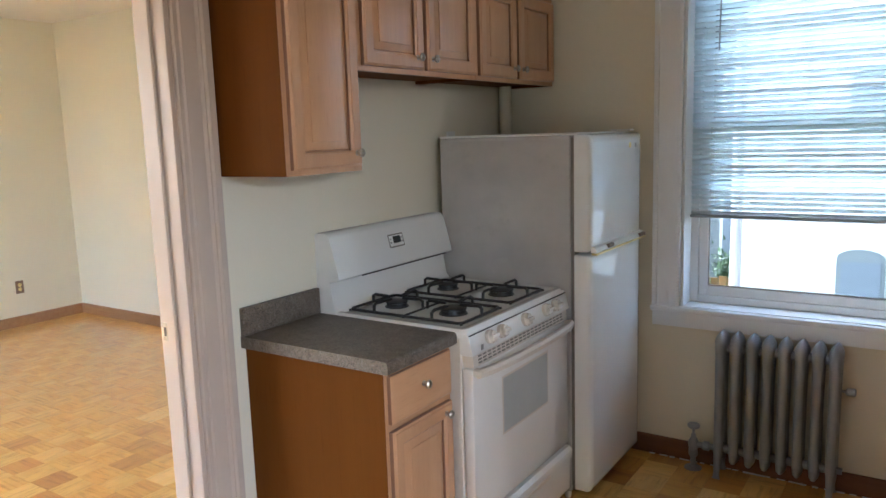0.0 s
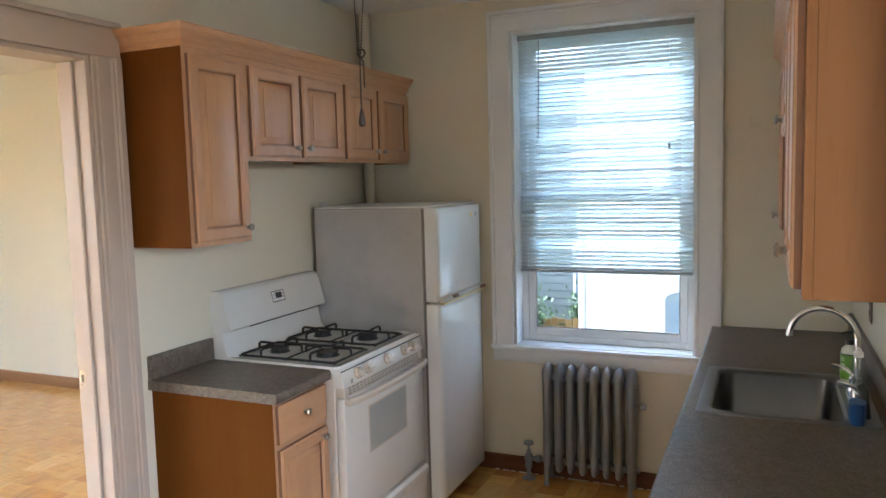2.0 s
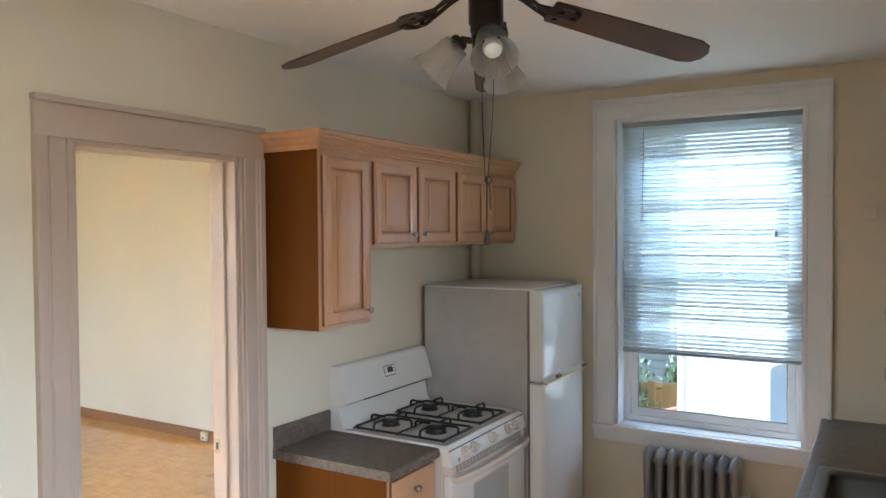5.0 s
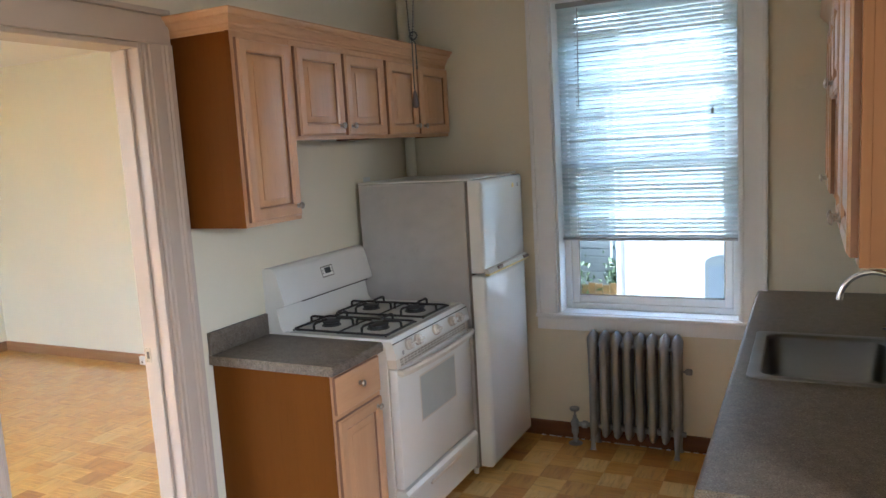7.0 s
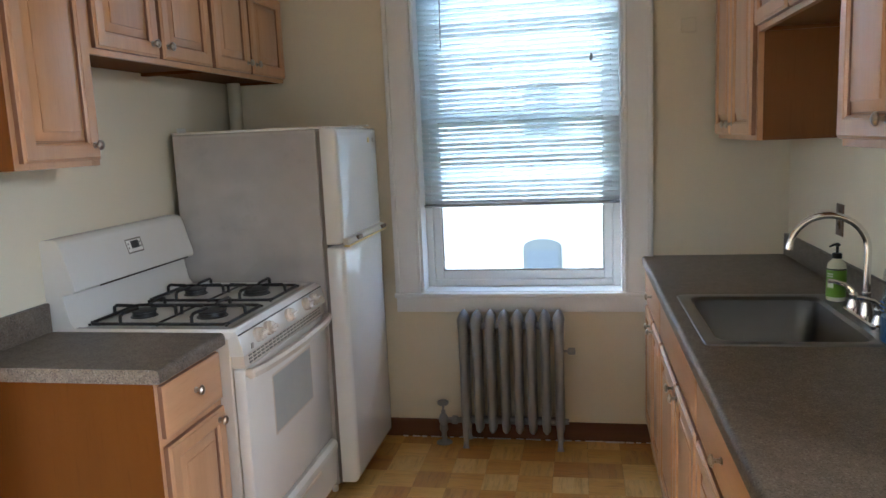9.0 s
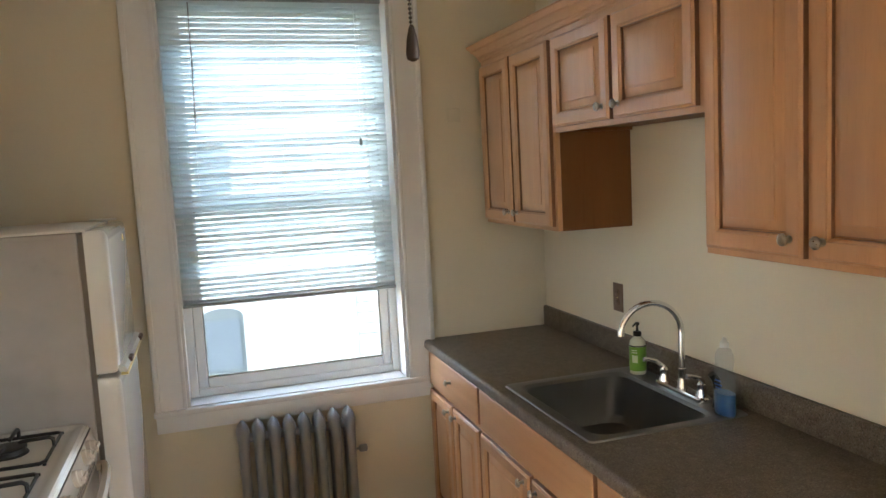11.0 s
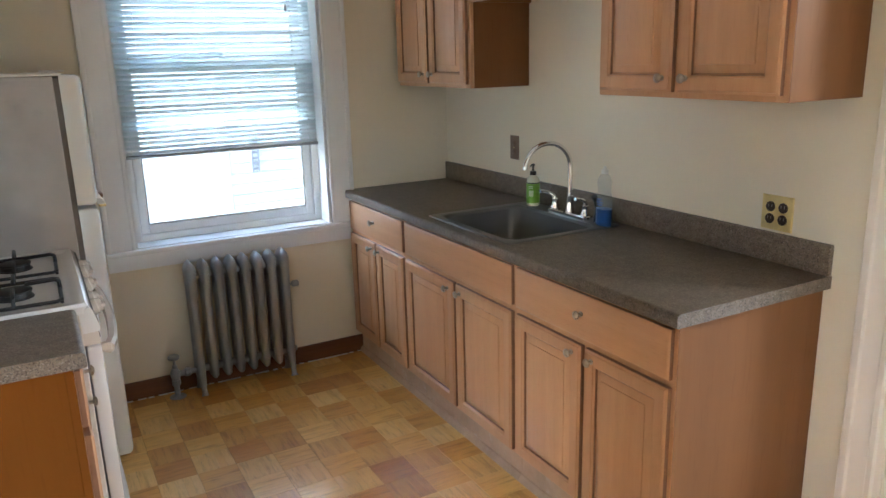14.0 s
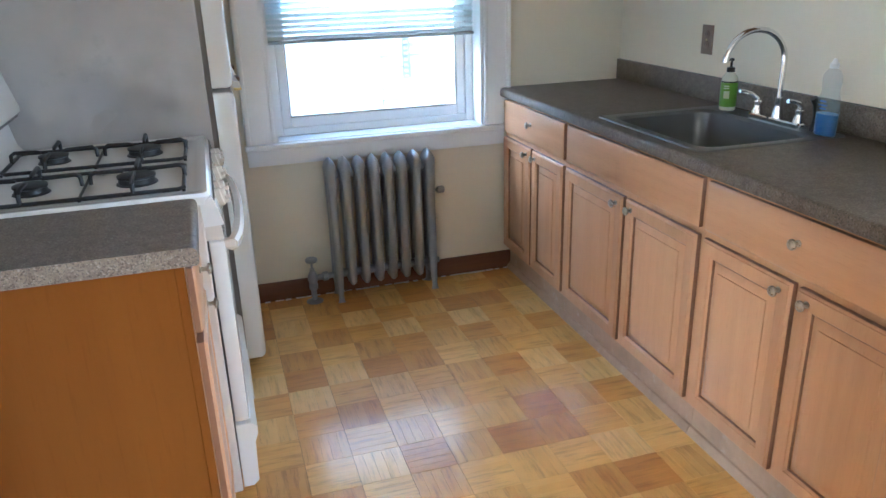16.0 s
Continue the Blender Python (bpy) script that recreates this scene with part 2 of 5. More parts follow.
BARK = paint("bark", (0.11, 0.08, 0.055), 0.85, 60, 8, 0.2, 0.6)
LEAF = paint("leaf_green", (0.035, 0.07, 0.02), 0.6, 60, 1.5, 0.4, 0.0)
GRASS = paint("yard_ground", (0.13, 0.14, 0.085), 0.9, 12, 0.6, 0.3, 0.4, dirt=(0.24, 0.22, 0.19))


# ---- building helpers ----
def root_of(ob):
    while ob.parent:
        ob = ob.parent
    return ob


def smooth(me, angle=35):
    me.shade_smooth()
    me.set_sharp_from_angle(angle=radians(angle))


def solid(name, bm, material, label="", category="", kind="", group="", soft=True):
    """A top-level mesh, built in place."""
    me = bpy.data.meshes.new(name)
    bmesh.ops.recalc_face_normals(bm, faces=bm.faces)
    bm.to_mesh(me)
    bm.free()
    me.materials.append(material)
    if soft:
        smooth(me)
    return tagged(new(name, me), label, category, group, kind)


def thing(name, label, category, at, group=""):
    e = new(name)
    e.location = at
    e.empty_display_size = 0.1
    return tagged(e, label, category, group)


def part(name, bm, material, parent, label="", kind=""):
    """One part, drawn in room coordinates, under a thing or a part of it."""
    bmesh.ops.translate(bm, verts=bm.verts, vec=-root_of(parent).location)
    ob = solid(name, bm, material, label, kind=kind)
    ob.parent = parent
    return ob


def piece(name, me, parent, at=(0, 0, 0), turn=(0, 0, 0), label=""):
    """A repeated part on a shared mesh, set at a place of the room."""
    ob = new(name, me)
    ob.parent = parent
    ob.location = Vector(at) - root_of(parent).location
    ob.rotation_euler = [radians(a) for a in turn]
    return tagged(ob, label)


def mesh_of(name, bm, material, soft=True):
    me = bpy.data.meshes.new(name)
    bmesh.ops.recalc_face_normals(bm, faces=bm.faces)
    bm.to_mesh(me)
    bm.free()
    me.materials.append(material)
    if soft:
        smooth(me)
    return me


def box(bm, x0, x1, y0, y1, z0, z1, r=0.0, seg=1):
    x0, x1, y0, y1, z0, z1 = min(x0, x1), max(x0, x1), min(y0, y1), max(y0, y1), min(z0, z1), max(z0, z1)
    vs = bmesh.ops.create_cube(bm, size=1.0)["verts"]
    for v in vs:
        v.co = Vector(((x0 + x1) / 2 + v.co.x * (x1 - x0), (y0 + y1) / 2 + v.co.y * (y1 - y0), (z0 + z1) / 2 + v.co.z * (z1 - z0)))
    if r:
        es = list({e for v in vs for e in v.link_edges})
        bmesh.ops.bevel(bm, geom=es, offset=min(r, (x1 - x0) / 2.2, (y1 - y0) / 2.2, (z1 - z0) / 2.2), segments=seg, profile=0.5, affect="EDGES")
    return bm


def one(*a, **k):
    return box(bmesh.new(), *a, **k)


def extrude(bm, outline, axis, a, b):
    """An outline in the two other axes, in their order, drawn out along an axis from a to b."""
    def at(p, q, s):
        return [(s, p, q), (p, s, q), (p, q, s)][axis]
    lo = [bm.verts.new(at(p, q, a)) for p, q in outline]
    hi = [bm.verts.new(at(p, q, b)) for p, q in outline]
    bm.faces.new(lo)
    bm.faces.new(hi[::-1])
    for i in range(len(outline)):
        j = (i + 1) % len(outline)
        bm.faces.new((lo[i], hi[i], hi[j], lo[j]))
    return bm


def lathe(bm, prof, segs=20, m=Matrix(), ribs=0.0):
    """A profile of (radius, height) turned round z, then placed by m."""
    rings = []
    for r, z in prof:
        ring = []
        for i in range(segs):
            a = 2 * math.pi * i / segs
            rr = max(r, 1e-4) * (1 + (ribs if i % 2 else 0))
            ring.append(bm.verts.new(m @ Vector((rr * math.cos(a), rr * math.sin(a), z))))
        rings.append(ring)
    for p, q in zip(rings, rings[1:]):
        for i in range(segs):
            j = (i + 1) % segs
            bm.faces.new((p[i], p[j], q[j], q[i]))
    return rings


def turned(prof, segs=20, m=Matrix()):
    bm = bmesh.new()
    rings = lathe(bm, prof, segs, m)
    bm.faces.new(rings[0][::-1])
    bm.faces.new(rings[-1])
    return bm


def tube(bm, pts, r, segs=8):
    """A round rod through points; r is one radius or one for each point."""
    pts = [Vector(p) for p in pts]
    rs = r if isinstance(r, (list, tuple)) else [r] * len(pts)
    side, rings = None, []
    for i, p in enumerate(pts):
        d = (pts[min(i + 1, len(pts) - 1)] - pts[max(i - 1, 0)]).normalized()
        if side is None:
            side = d.cross(Vector((0, 0, 1)) if abs(d.z) < 0.9 else Vector((1, 0, 0))).normalized()
        side = (side - d * side.dot(d)).normalized()
        up = d.cross(side)
        rings.append([bm.verts.new(p + (side * math.cos(2 * math.pi * k / segs) + up * math.sin(2 * math.pi * k / segs)) * rs[i]) for k in range(segs)])
    for a, b in zip(rings, rings[1:]):
        for k in range(segs):
            j = (k + 1) % segs
            bm.faces.new((a[k], a[j], b[j], b[k]))
    bm.faces.new(rings[0][::-1])
    bm.faces.new(rings[-1])
    return bm


def nest(bm, x, s, y0, y1, z0, z1, rings, close=True, dark=()):
    """A raised-panel face towards s along x: rectangles inset by i at height h over x, joined in turn."""
    rows = []
    for i, h in rings:
        rows.append([bm.verts.new((x + s * h, y, z)) for y, z in ((y0 + i, z0 + i), (y1 - i, z0 + i), (y1 - i, z1 - i), (y0 + i, z1 - i))])
    for a, b in zip(rows, rows[1:]):
        for k in range(4):
            j = (k + 1) % 4
            bm.faces.new((a[k], a[j], b[j], b[k])).material_index = int(rows.index(a) in dark)
    if close:
        bm.faces.new(rows[0])
        bm.faces.new(rows[-1])
    else:
        for k in range(4):
            j = (k + 1) % 4
            bm.faces.new((rows[-1][k], rows[-1][j], rows[0][j], rows[0][k]))
    return bm


kb = turned([(0.0085, 0.0), (0.0095, 0.003), (0.0055, 0.005), (0.0050, 0.013), (0.0070, 0.017), (0.0140, 0.019), (0.0145, 0.0230), (0.0125, 0.0255), (0.0110, 0.0248), (0.0095, 0.0272), (0.0070, 0.0285), (0.001, 0.029)], 20)
KNOBME = mesh_of("knob", kb, KNOB)


def knob(parent, x, s, y, z):
    return piece("knob", KNOBME, parent, (x, y, z), (0, 90 * s, 0), "round antique nickel knob with a ringed face")


DOOR_RINGS = [(0.0, 0.0), (0.0, 0.014), (0.0035, 0.0175), (0.006, 0.0180), (0.008, 0.021), (0.043, 0.021), (0.0442, 0.0178), (0.0470, 0.0180), (0.0508, 0.0140), (0.0512, 0.005)]
PANEL_RINGS = [(0.0, 0.003), (0.0, 0.0060), (0.003, 0.0060), (0.0045, 0.0075), (0.0285, 0.0160), (0.0292, 0.0190), (0.0310, 0.0195)]


def cabinet_door(parent, x, s, y0, y1, z0, z1, knob_at=None):
    d = part("door", nest(bmesh.new(), x, s, y0, y1, z0, z1, DOOR_RINGS, close=False, dark=(0, 8)), MAPLE, parent)
    d.data.materials.append(GLAZE)
    p = part("panel", nest(bmesh.new(), x, s, y0 + 0.052, y1 - 0.052, z0 + 0.052, z1 - 0.052, PANEL_RINGS, dark=(2,)), MAPLE, d)
    p.data.materials.append(GLAZE)
    if knob_at:
        knob(d, x + s * 0.020, s, *knob_at)
    return d


def drawer_front(parent, x, s, y0, y1, z0, z1, knob_at=None, name="drawer_front"):
    rings = [(0.0, 0.0), (0.0, 0.013), (0.004, 0.0165), (0.009, 0.0185), (0.013, 0.020)]
    d = part(name, nest(bmesh.new(), x, s, y0, y1, z0, z1, rings, dark=(0,)), MAPLEH, parent)
    d.data.materials.append(GLAZE)
    if knob_at:
        knob(d, x + s * 0.020, s, *knob_at)
    return d


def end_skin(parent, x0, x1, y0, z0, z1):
    # Thin skin added over the stile end to darken its brightly lit edge.
    part("end_skin", one(x0, x1, y0 - 0.0012, y0 - 0.0001, z0, z1), VENEER_SHADED if x0 < W / 2 else VENEER_LIT, parent)


def face_frame(parent, x0, x1, y0, y1, z0, z1, uprights, rails):
    """Stiles at the ends and at uprights, rails between them at the given heights (z0, z1)."""
    bm = bmesh.new()
    e = [y0, *uprights, y1]
    for i, y in enumerate(e):
        a, b = (y, y + 0.038) if i == 0 else (y - 0.038, y) if i == len(e) - 1 else (y - 0.02, y + 0.02)
        box(bm, x0, x1, a, b, z0, z1, 0.0012)
    for a, b in rails:
        box(bm, x0 + 0.0006, x1 - 0.0006, y0 + 0.037, y1 - 0.037, a, b, 0.001)
    return part("face_frame", bm, MAPLE, parent)


def carcass(parent, x0, x1, y0, y1, z0, z1):
    veneer = VENEER_SHADED if x0 < W / 2 else VENEER_LIT
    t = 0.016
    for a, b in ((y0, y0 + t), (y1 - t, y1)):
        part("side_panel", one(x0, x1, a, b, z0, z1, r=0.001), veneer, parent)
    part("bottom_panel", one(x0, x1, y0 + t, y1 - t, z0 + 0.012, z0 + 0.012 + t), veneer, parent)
    if z0 > 1:
        part("top_panel", one(x0, x1, y0 + t, y1 - t, z1 - t, z1), veneer, parent)


# ---- the rooms ----
def slab(name, *dims, m=CREAM, label="", r=0.0):
    return solid(name, one(*dims, r=r), m, label, kind="structure", soft=False)


def wall_with_hole(name, material, axis, a0, a1, t0, t1, z0, z1, hole, label):
    """A wall along x (axis 0) or y (axis 1), from a0 to a1 and t0 to t1 thick, with one opening (a, b, low, high)."""
    bm = bmesh.new()
    h0, h1, hz0, hz1 = hole
    for p, q, u, v in ((a0, h0, z0, z1), (h1, a1, z0, z1), (h0, h1, hz1, z1), (h0, h1, z0, hz0)):
        if v - u > 1e-4:
            box(bm, *((p, q, t0, t1) if axis == 0 else (t0, t1, p, q)), u, v)
    return solid(name, bm, material, label, kind="structure", soft=False)


OX0, OY1, OY0 = -4.85, 0.43, -5.2      # the other room
wall_with_hole("wall_north", CREAM, 0, -TW, W + TW, 0.0, 0.26, 0.0, H, WIN, "cream painted kitchen wall round the window")
wall_with_hole("wall_west", CREAM, 1, -3.3, 0.0, -0.07, 0.0, 0.0, H, (DOOR[0], DOOR[1], 0.0, DOOR[2]), "cream painted kitchen wall with a doorway")
# This opening is made up, out of view, to throw west light on the east cabinets.
wall_with_hole("wall_west_rear", CREAM, 1, BACK, -3.3, -0.07, 0.0, 0.0, H, (-4.60, -3.75, 0.6, 2.62), "cream painted kitchen wall with an unseen opening added for light")
wall_with_hole("wall_west_rear_far_face", CREAM2, 1, OY0, -3.3, -TW, -0.07, 0.0, H, (-4.60, -3.75, 0.6, 2.62), "pale yellow face of the wall in the next room")
wall_with_hole("wall_west_far_face", CREAM2, 1, -3.3, OY1, -TW, -0.07, 0.0, H, (DOOR[0], DOOR[1], 0.0, DOOR[2]), "pale yellow face of the wall in the next room")
# East opening is widened southwards, out of view, to pass more light.
wall_with_hole("wall_east", CREAM, 1, BACK, 0.0, W, W + TW, 0.0, H, (-4.70, -2.577, 0.0, 2.17), "cream painted kitchen wall behind the sink")
# Room past the doorway is made up; window and pale floor feed light west.
wall_with_hole("wall_hall_east", CREAM2, 1, -5.2, -0.6, 4.3, 4.5, 0.0, H, (-5.1, -2.7, 0.10, 2.65), "pale wall of the added room beyond the east doorway")
slab("wall_hall_north", W + TW, 4.3, -0.8, -0.6, 0.0, H, m=CREAM2, label="pale wall of the added room beyond the east doorway")
slab("wall_hall_south", W + TW, 4.3, -5.34, -5.2, 0.0, H, m=CREAM2, label="pale wall of the added room beyond the east doorway")
slab("ceiling_hall", W + TW, 4.5, -5.34, -0.6, H, H + 0.2, m=CEIL, label="white ceiling of the added room beyond the east doorway")
slab("floor_hall", W + 0.2, 4.5, -5.34, -0.6, -0.25, 0.0, m=PALEF, label="pale wooden floor of the added room beyond, to bounce light")
# Rear opening is made up and unseen, sized by the light it lets in.
wall_with_hole("wall_south", CREAM, 0, -0.07, W + TW, BACK - TW, BACK, 0.0, H, (0.8, 1.7, 1.1, 2.62), "cream painted rear wall of the kitchen with an unseen opening added for light")
slab("floor_base", OX0 - 0.2, W + 0.2, -9.0, 0.6, -0.25, -0.0075, m=SUBF, label="dark floor under the parquet")
slab("ceiling", -0.07, W + TW, BACK - TW, 0.26, H, H + 0.2, m=CEIL, label="plain white painted plaster ceiling")
slab("ceiling_next_room", OX0 - 0.2, -0.07, OY0 - 0.2, OY1 + 0.2, H, H + 0.2, m=CEIL, label="plain white ceiling of the next room")
slab("wall_next_north", OX0 - 0.2, -TW, OY1, OY1 + 0.2, 0.0, H, m=CREAM2, label="pale yellow wall of the next room")
wall_with_hole("wall_next_west", CREAM2, 1, OY0 - 0.2, OY1, OX0 - 0.2, OX0, 0.0, H, (-4.8, -3.8, 0.6, 2.4), "pale yellow wall of the next room with an unseen window opening")
# South opening is added out of sight to brighten the next room.
wall_with_hole("wall_next_south", CREAM2, 0, OX0, -TW, OY0 - 0.2, OY0, 0.0, H, (-4.2, -1.8, 0.6, 2.4), "pale yellow wall of the next room with an unseen window opening")
# unseen room added behind the kitchen; its windows feed light through the rear opening
wall_with_hole("wall_rear_west", CREAM, 1, -9.0, BACK - TW, -0.25, -0.07, 0.0, H, (-8.2, -6.6, 0.8, 2.3), "cream wall of the added rear room with a window opening for light")
slab("wall_rear_east", W + TW, W + TW + 0.18, -9.0, BACK - TW, 0.0, H, m=CREAM, label="cream wall of the added rear room")
wall_with_hole("wall_rear_south", CREAM, 0, -0.25, W + TW + 0.18, -9.2, -9.0, 0.0, H, (0.9, 1.7, 1.0, 2.2), "cream wall of the added rear room with a window opening for light")
slab("floor_rear", -0.07, W + TW, -9.0, BACK - TW, -0.0074, 0.0, m=PALEF, label="pale wooden floor of the added rear room")
slab("ceiling_rear", -0.25, W + TW + 0.18, -9.2, BACK - TW, H, H + 0.2, m=CEIL, label="white ceiling of the added rear room")

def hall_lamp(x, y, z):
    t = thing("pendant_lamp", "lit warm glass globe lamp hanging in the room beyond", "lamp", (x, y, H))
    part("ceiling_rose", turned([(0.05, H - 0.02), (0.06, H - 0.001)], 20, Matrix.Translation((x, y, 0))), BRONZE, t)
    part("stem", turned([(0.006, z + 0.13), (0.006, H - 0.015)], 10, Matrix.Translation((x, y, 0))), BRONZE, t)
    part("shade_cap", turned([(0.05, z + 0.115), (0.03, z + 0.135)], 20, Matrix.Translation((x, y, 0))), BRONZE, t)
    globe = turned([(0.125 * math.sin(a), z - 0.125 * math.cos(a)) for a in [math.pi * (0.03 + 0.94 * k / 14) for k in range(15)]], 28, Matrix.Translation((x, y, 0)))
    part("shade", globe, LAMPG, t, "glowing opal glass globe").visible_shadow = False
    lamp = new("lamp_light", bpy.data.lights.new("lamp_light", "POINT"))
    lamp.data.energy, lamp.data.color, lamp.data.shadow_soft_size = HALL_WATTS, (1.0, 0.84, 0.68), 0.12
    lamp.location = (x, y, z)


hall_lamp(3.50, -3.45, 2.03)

# pipe box in the corner beside the window
solid("corner_pipe", turned([(0.032, 0.0), (0.032, H)], 20, Matrix.Translation((0.045, -0.048, 0))), CREAM, "cream painted riser pipe in the corner of the walls", kind="structure")


# ---- window ----
def window():
    x0, x1, z0, z1 = WIN
    casing = bmesh.new()
    for a, b in ((x0 - 0.128, x0), (x1, x1 + 0.128)):
        box(casing, a, b, -0.018, 0.0, z0, z1, 0.002)
        s = a if a < x0 - 0.05 else b
        d = 1 if s == a else -1
        box(casing, s, s + d * 0.022, -0.030, -0.001, z0, z1 + 0.093, 0.004, 2)
        i = b if s == a else a
        box(casing, i - d * 0.016, i, -0.023, -0.001, z0, z1, 0.003, 2)
    box(casing, x0 - 0.106, x1 + 0.106, -0.0185, 0.0, z1 + 0.0005, z1 + 0.093, 0.002)
    box(casing, x0 - 0.128, x1 + 0.128, -0.031, 0.0, z1 + 0.0935, z1 + 0.115, 0.004, 2)
    box(casing, x0 - 0.106, x1 + 0.106, -0.024, -0.001, z1 + 0.075, z1 + 0.093, 0.003)
    solid("window_casing", casing, WINW, "white painted flat casing with a raised outer edge round the window", kind="structure")
    solid("window_stool", one(x0 - 0.135, x1 + 0.10, -0.034, 0.0, z0 - 0.024, z0, r=0.006, seg=3), WINW, "white painted window stool board", kind="structure")
    solid("window_apron", one(x0 - 0.128, x1 + 0.10, -0.018, 0.0, z0 - 0.096, z0 - 0.0245, r=0.003, seg=2), WINW, "white painted apron board below the window", kind="structure")
    reveal = bmesh.new()
    box(reveal, x0, x0 + 0.012, 0.0, 0.115, z0 + 0.001, z1)
    box(reveal, x1 - 0.012, x1, 0.0, 0.115, z0 + 0.001, z1)
    box(reveal, x0 + 0.012, x1 - 0.012, 0.0, 0.115, z1 - 0.012, z1)
    box(reveal, x0 + 0.012, x1 - 0.012, 0.0, 0.20, z0 - 0.01, z0 + 0.0035, 0.002)
    solid("window_reveal", reveal, WINW, "white painted lining of the window opening", kind="structure")
    w = thing("window_1", "white vinyl double-hung window behind a lowered blind", "window", ((x0 + x1) / 2, 0.15, z0))
    w["kind"] = "structure"
    f = bmesh.new()
    a, b, lo, hi = x0 + 0.002, x1 - 0.002, z0 + 0.004, z1 - 0.002
    box(f, a, a + 0.045, 0.115, 0.20, lo, hi, 0.003)
    box(f, b - 0.045, b, 0.115, 0.20, lo, hi, 0.003)
    box(f, a + 0.045, b - 0.045, 0.1155, 0.1995, lo, lo + 0.035, 0.003)
    box(f, a + 0.045, b - 0.045, 0.1155, 0.1995, hi - 0.035, hi, 0.003)
    part("window_frame", f, VINYL, w)
    a, b, mid = a + 0.045, b - 0.045, 1.585
    for name, y, l0, l1 in (("lower_sash", 0.128, lo + 0.030, mid + 0.025), ("upper_sash", 0.163, mid - 0.025, hi - 0.033)):
        s = bmesh.new()
        box(s, a, a + 0.042, y, y + 0.032, l0, l1, 0.004)
        box(s, b - 0.042, b, y, y + 0.032, l0, l1, 0.004)
        box(s, a + 0.042, b - 0.042, y + 0.0005, y + 0.0315, l0, l0 + 0.048, 0.004)
        box(s, a + 0.042, b - 0.042, y + 0.0005, y + 0.0315, l1 - 0.040, l1, 0.004)
        so = part(name, s, VINYL, w)
        p = part("pane", one(a + 0.040, b - 0.040, y + 0.014, y + 0.018, l0 + 0.046, l1 - 0.038), PANE, so, "glass pane tinted to dim the outside")
        p.visible_shadow = False
        g = bmesh.new()
        box(g, a + 0.042, b - 0.042, y + 0.004, y + 0.009, l0 + 0.048, l0 + 0.054)
        box(g, a + 0.042, a + 0.047, y + 0.004, y + 0.009, l0 + 0.054, l1 - 0.04)
        box(g, b - 0.047, b - 0.042, y + 0.004, y + 0.009, l0 + 0.054, l1 - 0.04)
        part("bead", g, GASKET, so, "thin grey glazing bead")


window()


def blind():
    x0, x1, top, low = WIN[0] + 0.013, WIN[1] - 0.014, 2.478, 1.166
    y = 0.093
    t = thing("mini_blind", "white mini blind lowered over most of the window, slats half open", "window blind", ((x0 + x1) / 2, y, top))
    # Head rail's grey stands in for the shadow gap over the blind.
    part("head_rail", one(x0, x1, y - 0.014, y + 0.014, top - 0.028, top, r=0.002), RAIL, t, "head rail greyed for the shadow gap above it")
    part("bottom_rail", one(x0, x1, y - 0.012, y + 0.012, low - 0.011, low + 0.003, r=0.003), RAIL, t, "grey bottom rail")
    n, w, c = 55, 0.0125, math.radians(SLAT_TILT)
    bm = bmesh.new()
    rows = []
    for u, h in ((-1, 0.0), (-0.5, 0.0017), (0, 0.0023), (0.5, 0.0017), (1, 0.0)):
        p, q = u * w, h
        yy, zz = p * math.cos(c) - q * math.sin(c), p * math.sin(c) + q * math.cos(c)
        rows.append([bm.verts.new((x, yy, zz)) for x in (x0 - (x0 + x1) / 2 + 0.002, (x1 - x0) / 2 - 0.002)])
    for a, b in zip(rows, rows[1:]):
        bm.faces.new((a[0], a[1], b[1], b[0]))
    top_f = list(bm.faces)
    bmesh.ops.solidify(bm, geom=top_f, thickness=0.0003)
    me = mesh_of("slat", bm, SLATM)
    step = (top - 0.035 - low - 0.012) / (n - 1)
    rnd = random.Random(4)
    for i in range(n):
        piece("slat", me, t, ((x0 + x1) / 2, y + rnd.uniform(-0.0002, 0.0002), low + 0.012 + i * step), (rnd.uniform(-0.05, 0.05), 0, 0))
    for x in (x0 + 0.11, (x0 + x1) / 2, x1 - 0.11):
        c2 = bmesh.new()
        for yy in (y - 0.0135, y + 0.0135):
            tube(c2, [(x, yy, low), (x, yy, top - 0.02)], 0.0006, 4)
        part("ladder_cord", c2, VINYL, t, "thin white ladder cord")
    part("wand", tube(bmesh.new(), [(1.068, y - 0.020, 2.44), (1.066, y - 0.024, 2.2), (1.060, y - 0.022, 1.905)], 0.0032, 6), GREYM, t, "hanging grey tilt wand")
    cord = part("pull_cord", tube(bmesh.new(), [(1.765, y - 0.020, 2.45), (1.764, y - 0.021, 2.1), (1.765, y - 0.021, 1.85)], 0.0012, 5), VINYL, t, "white pull cord")
    part("tassel", turned([(0.003, 0), (0.0075, 0.004), (0.0075, 0.028), (0.003, 0.036)], 10, Matrix.Translation((1.765, y - 0.021, 1.818))), GREYM, cord, "grey cord tassel")
    return t


SLAT_TILT = -43
blind()


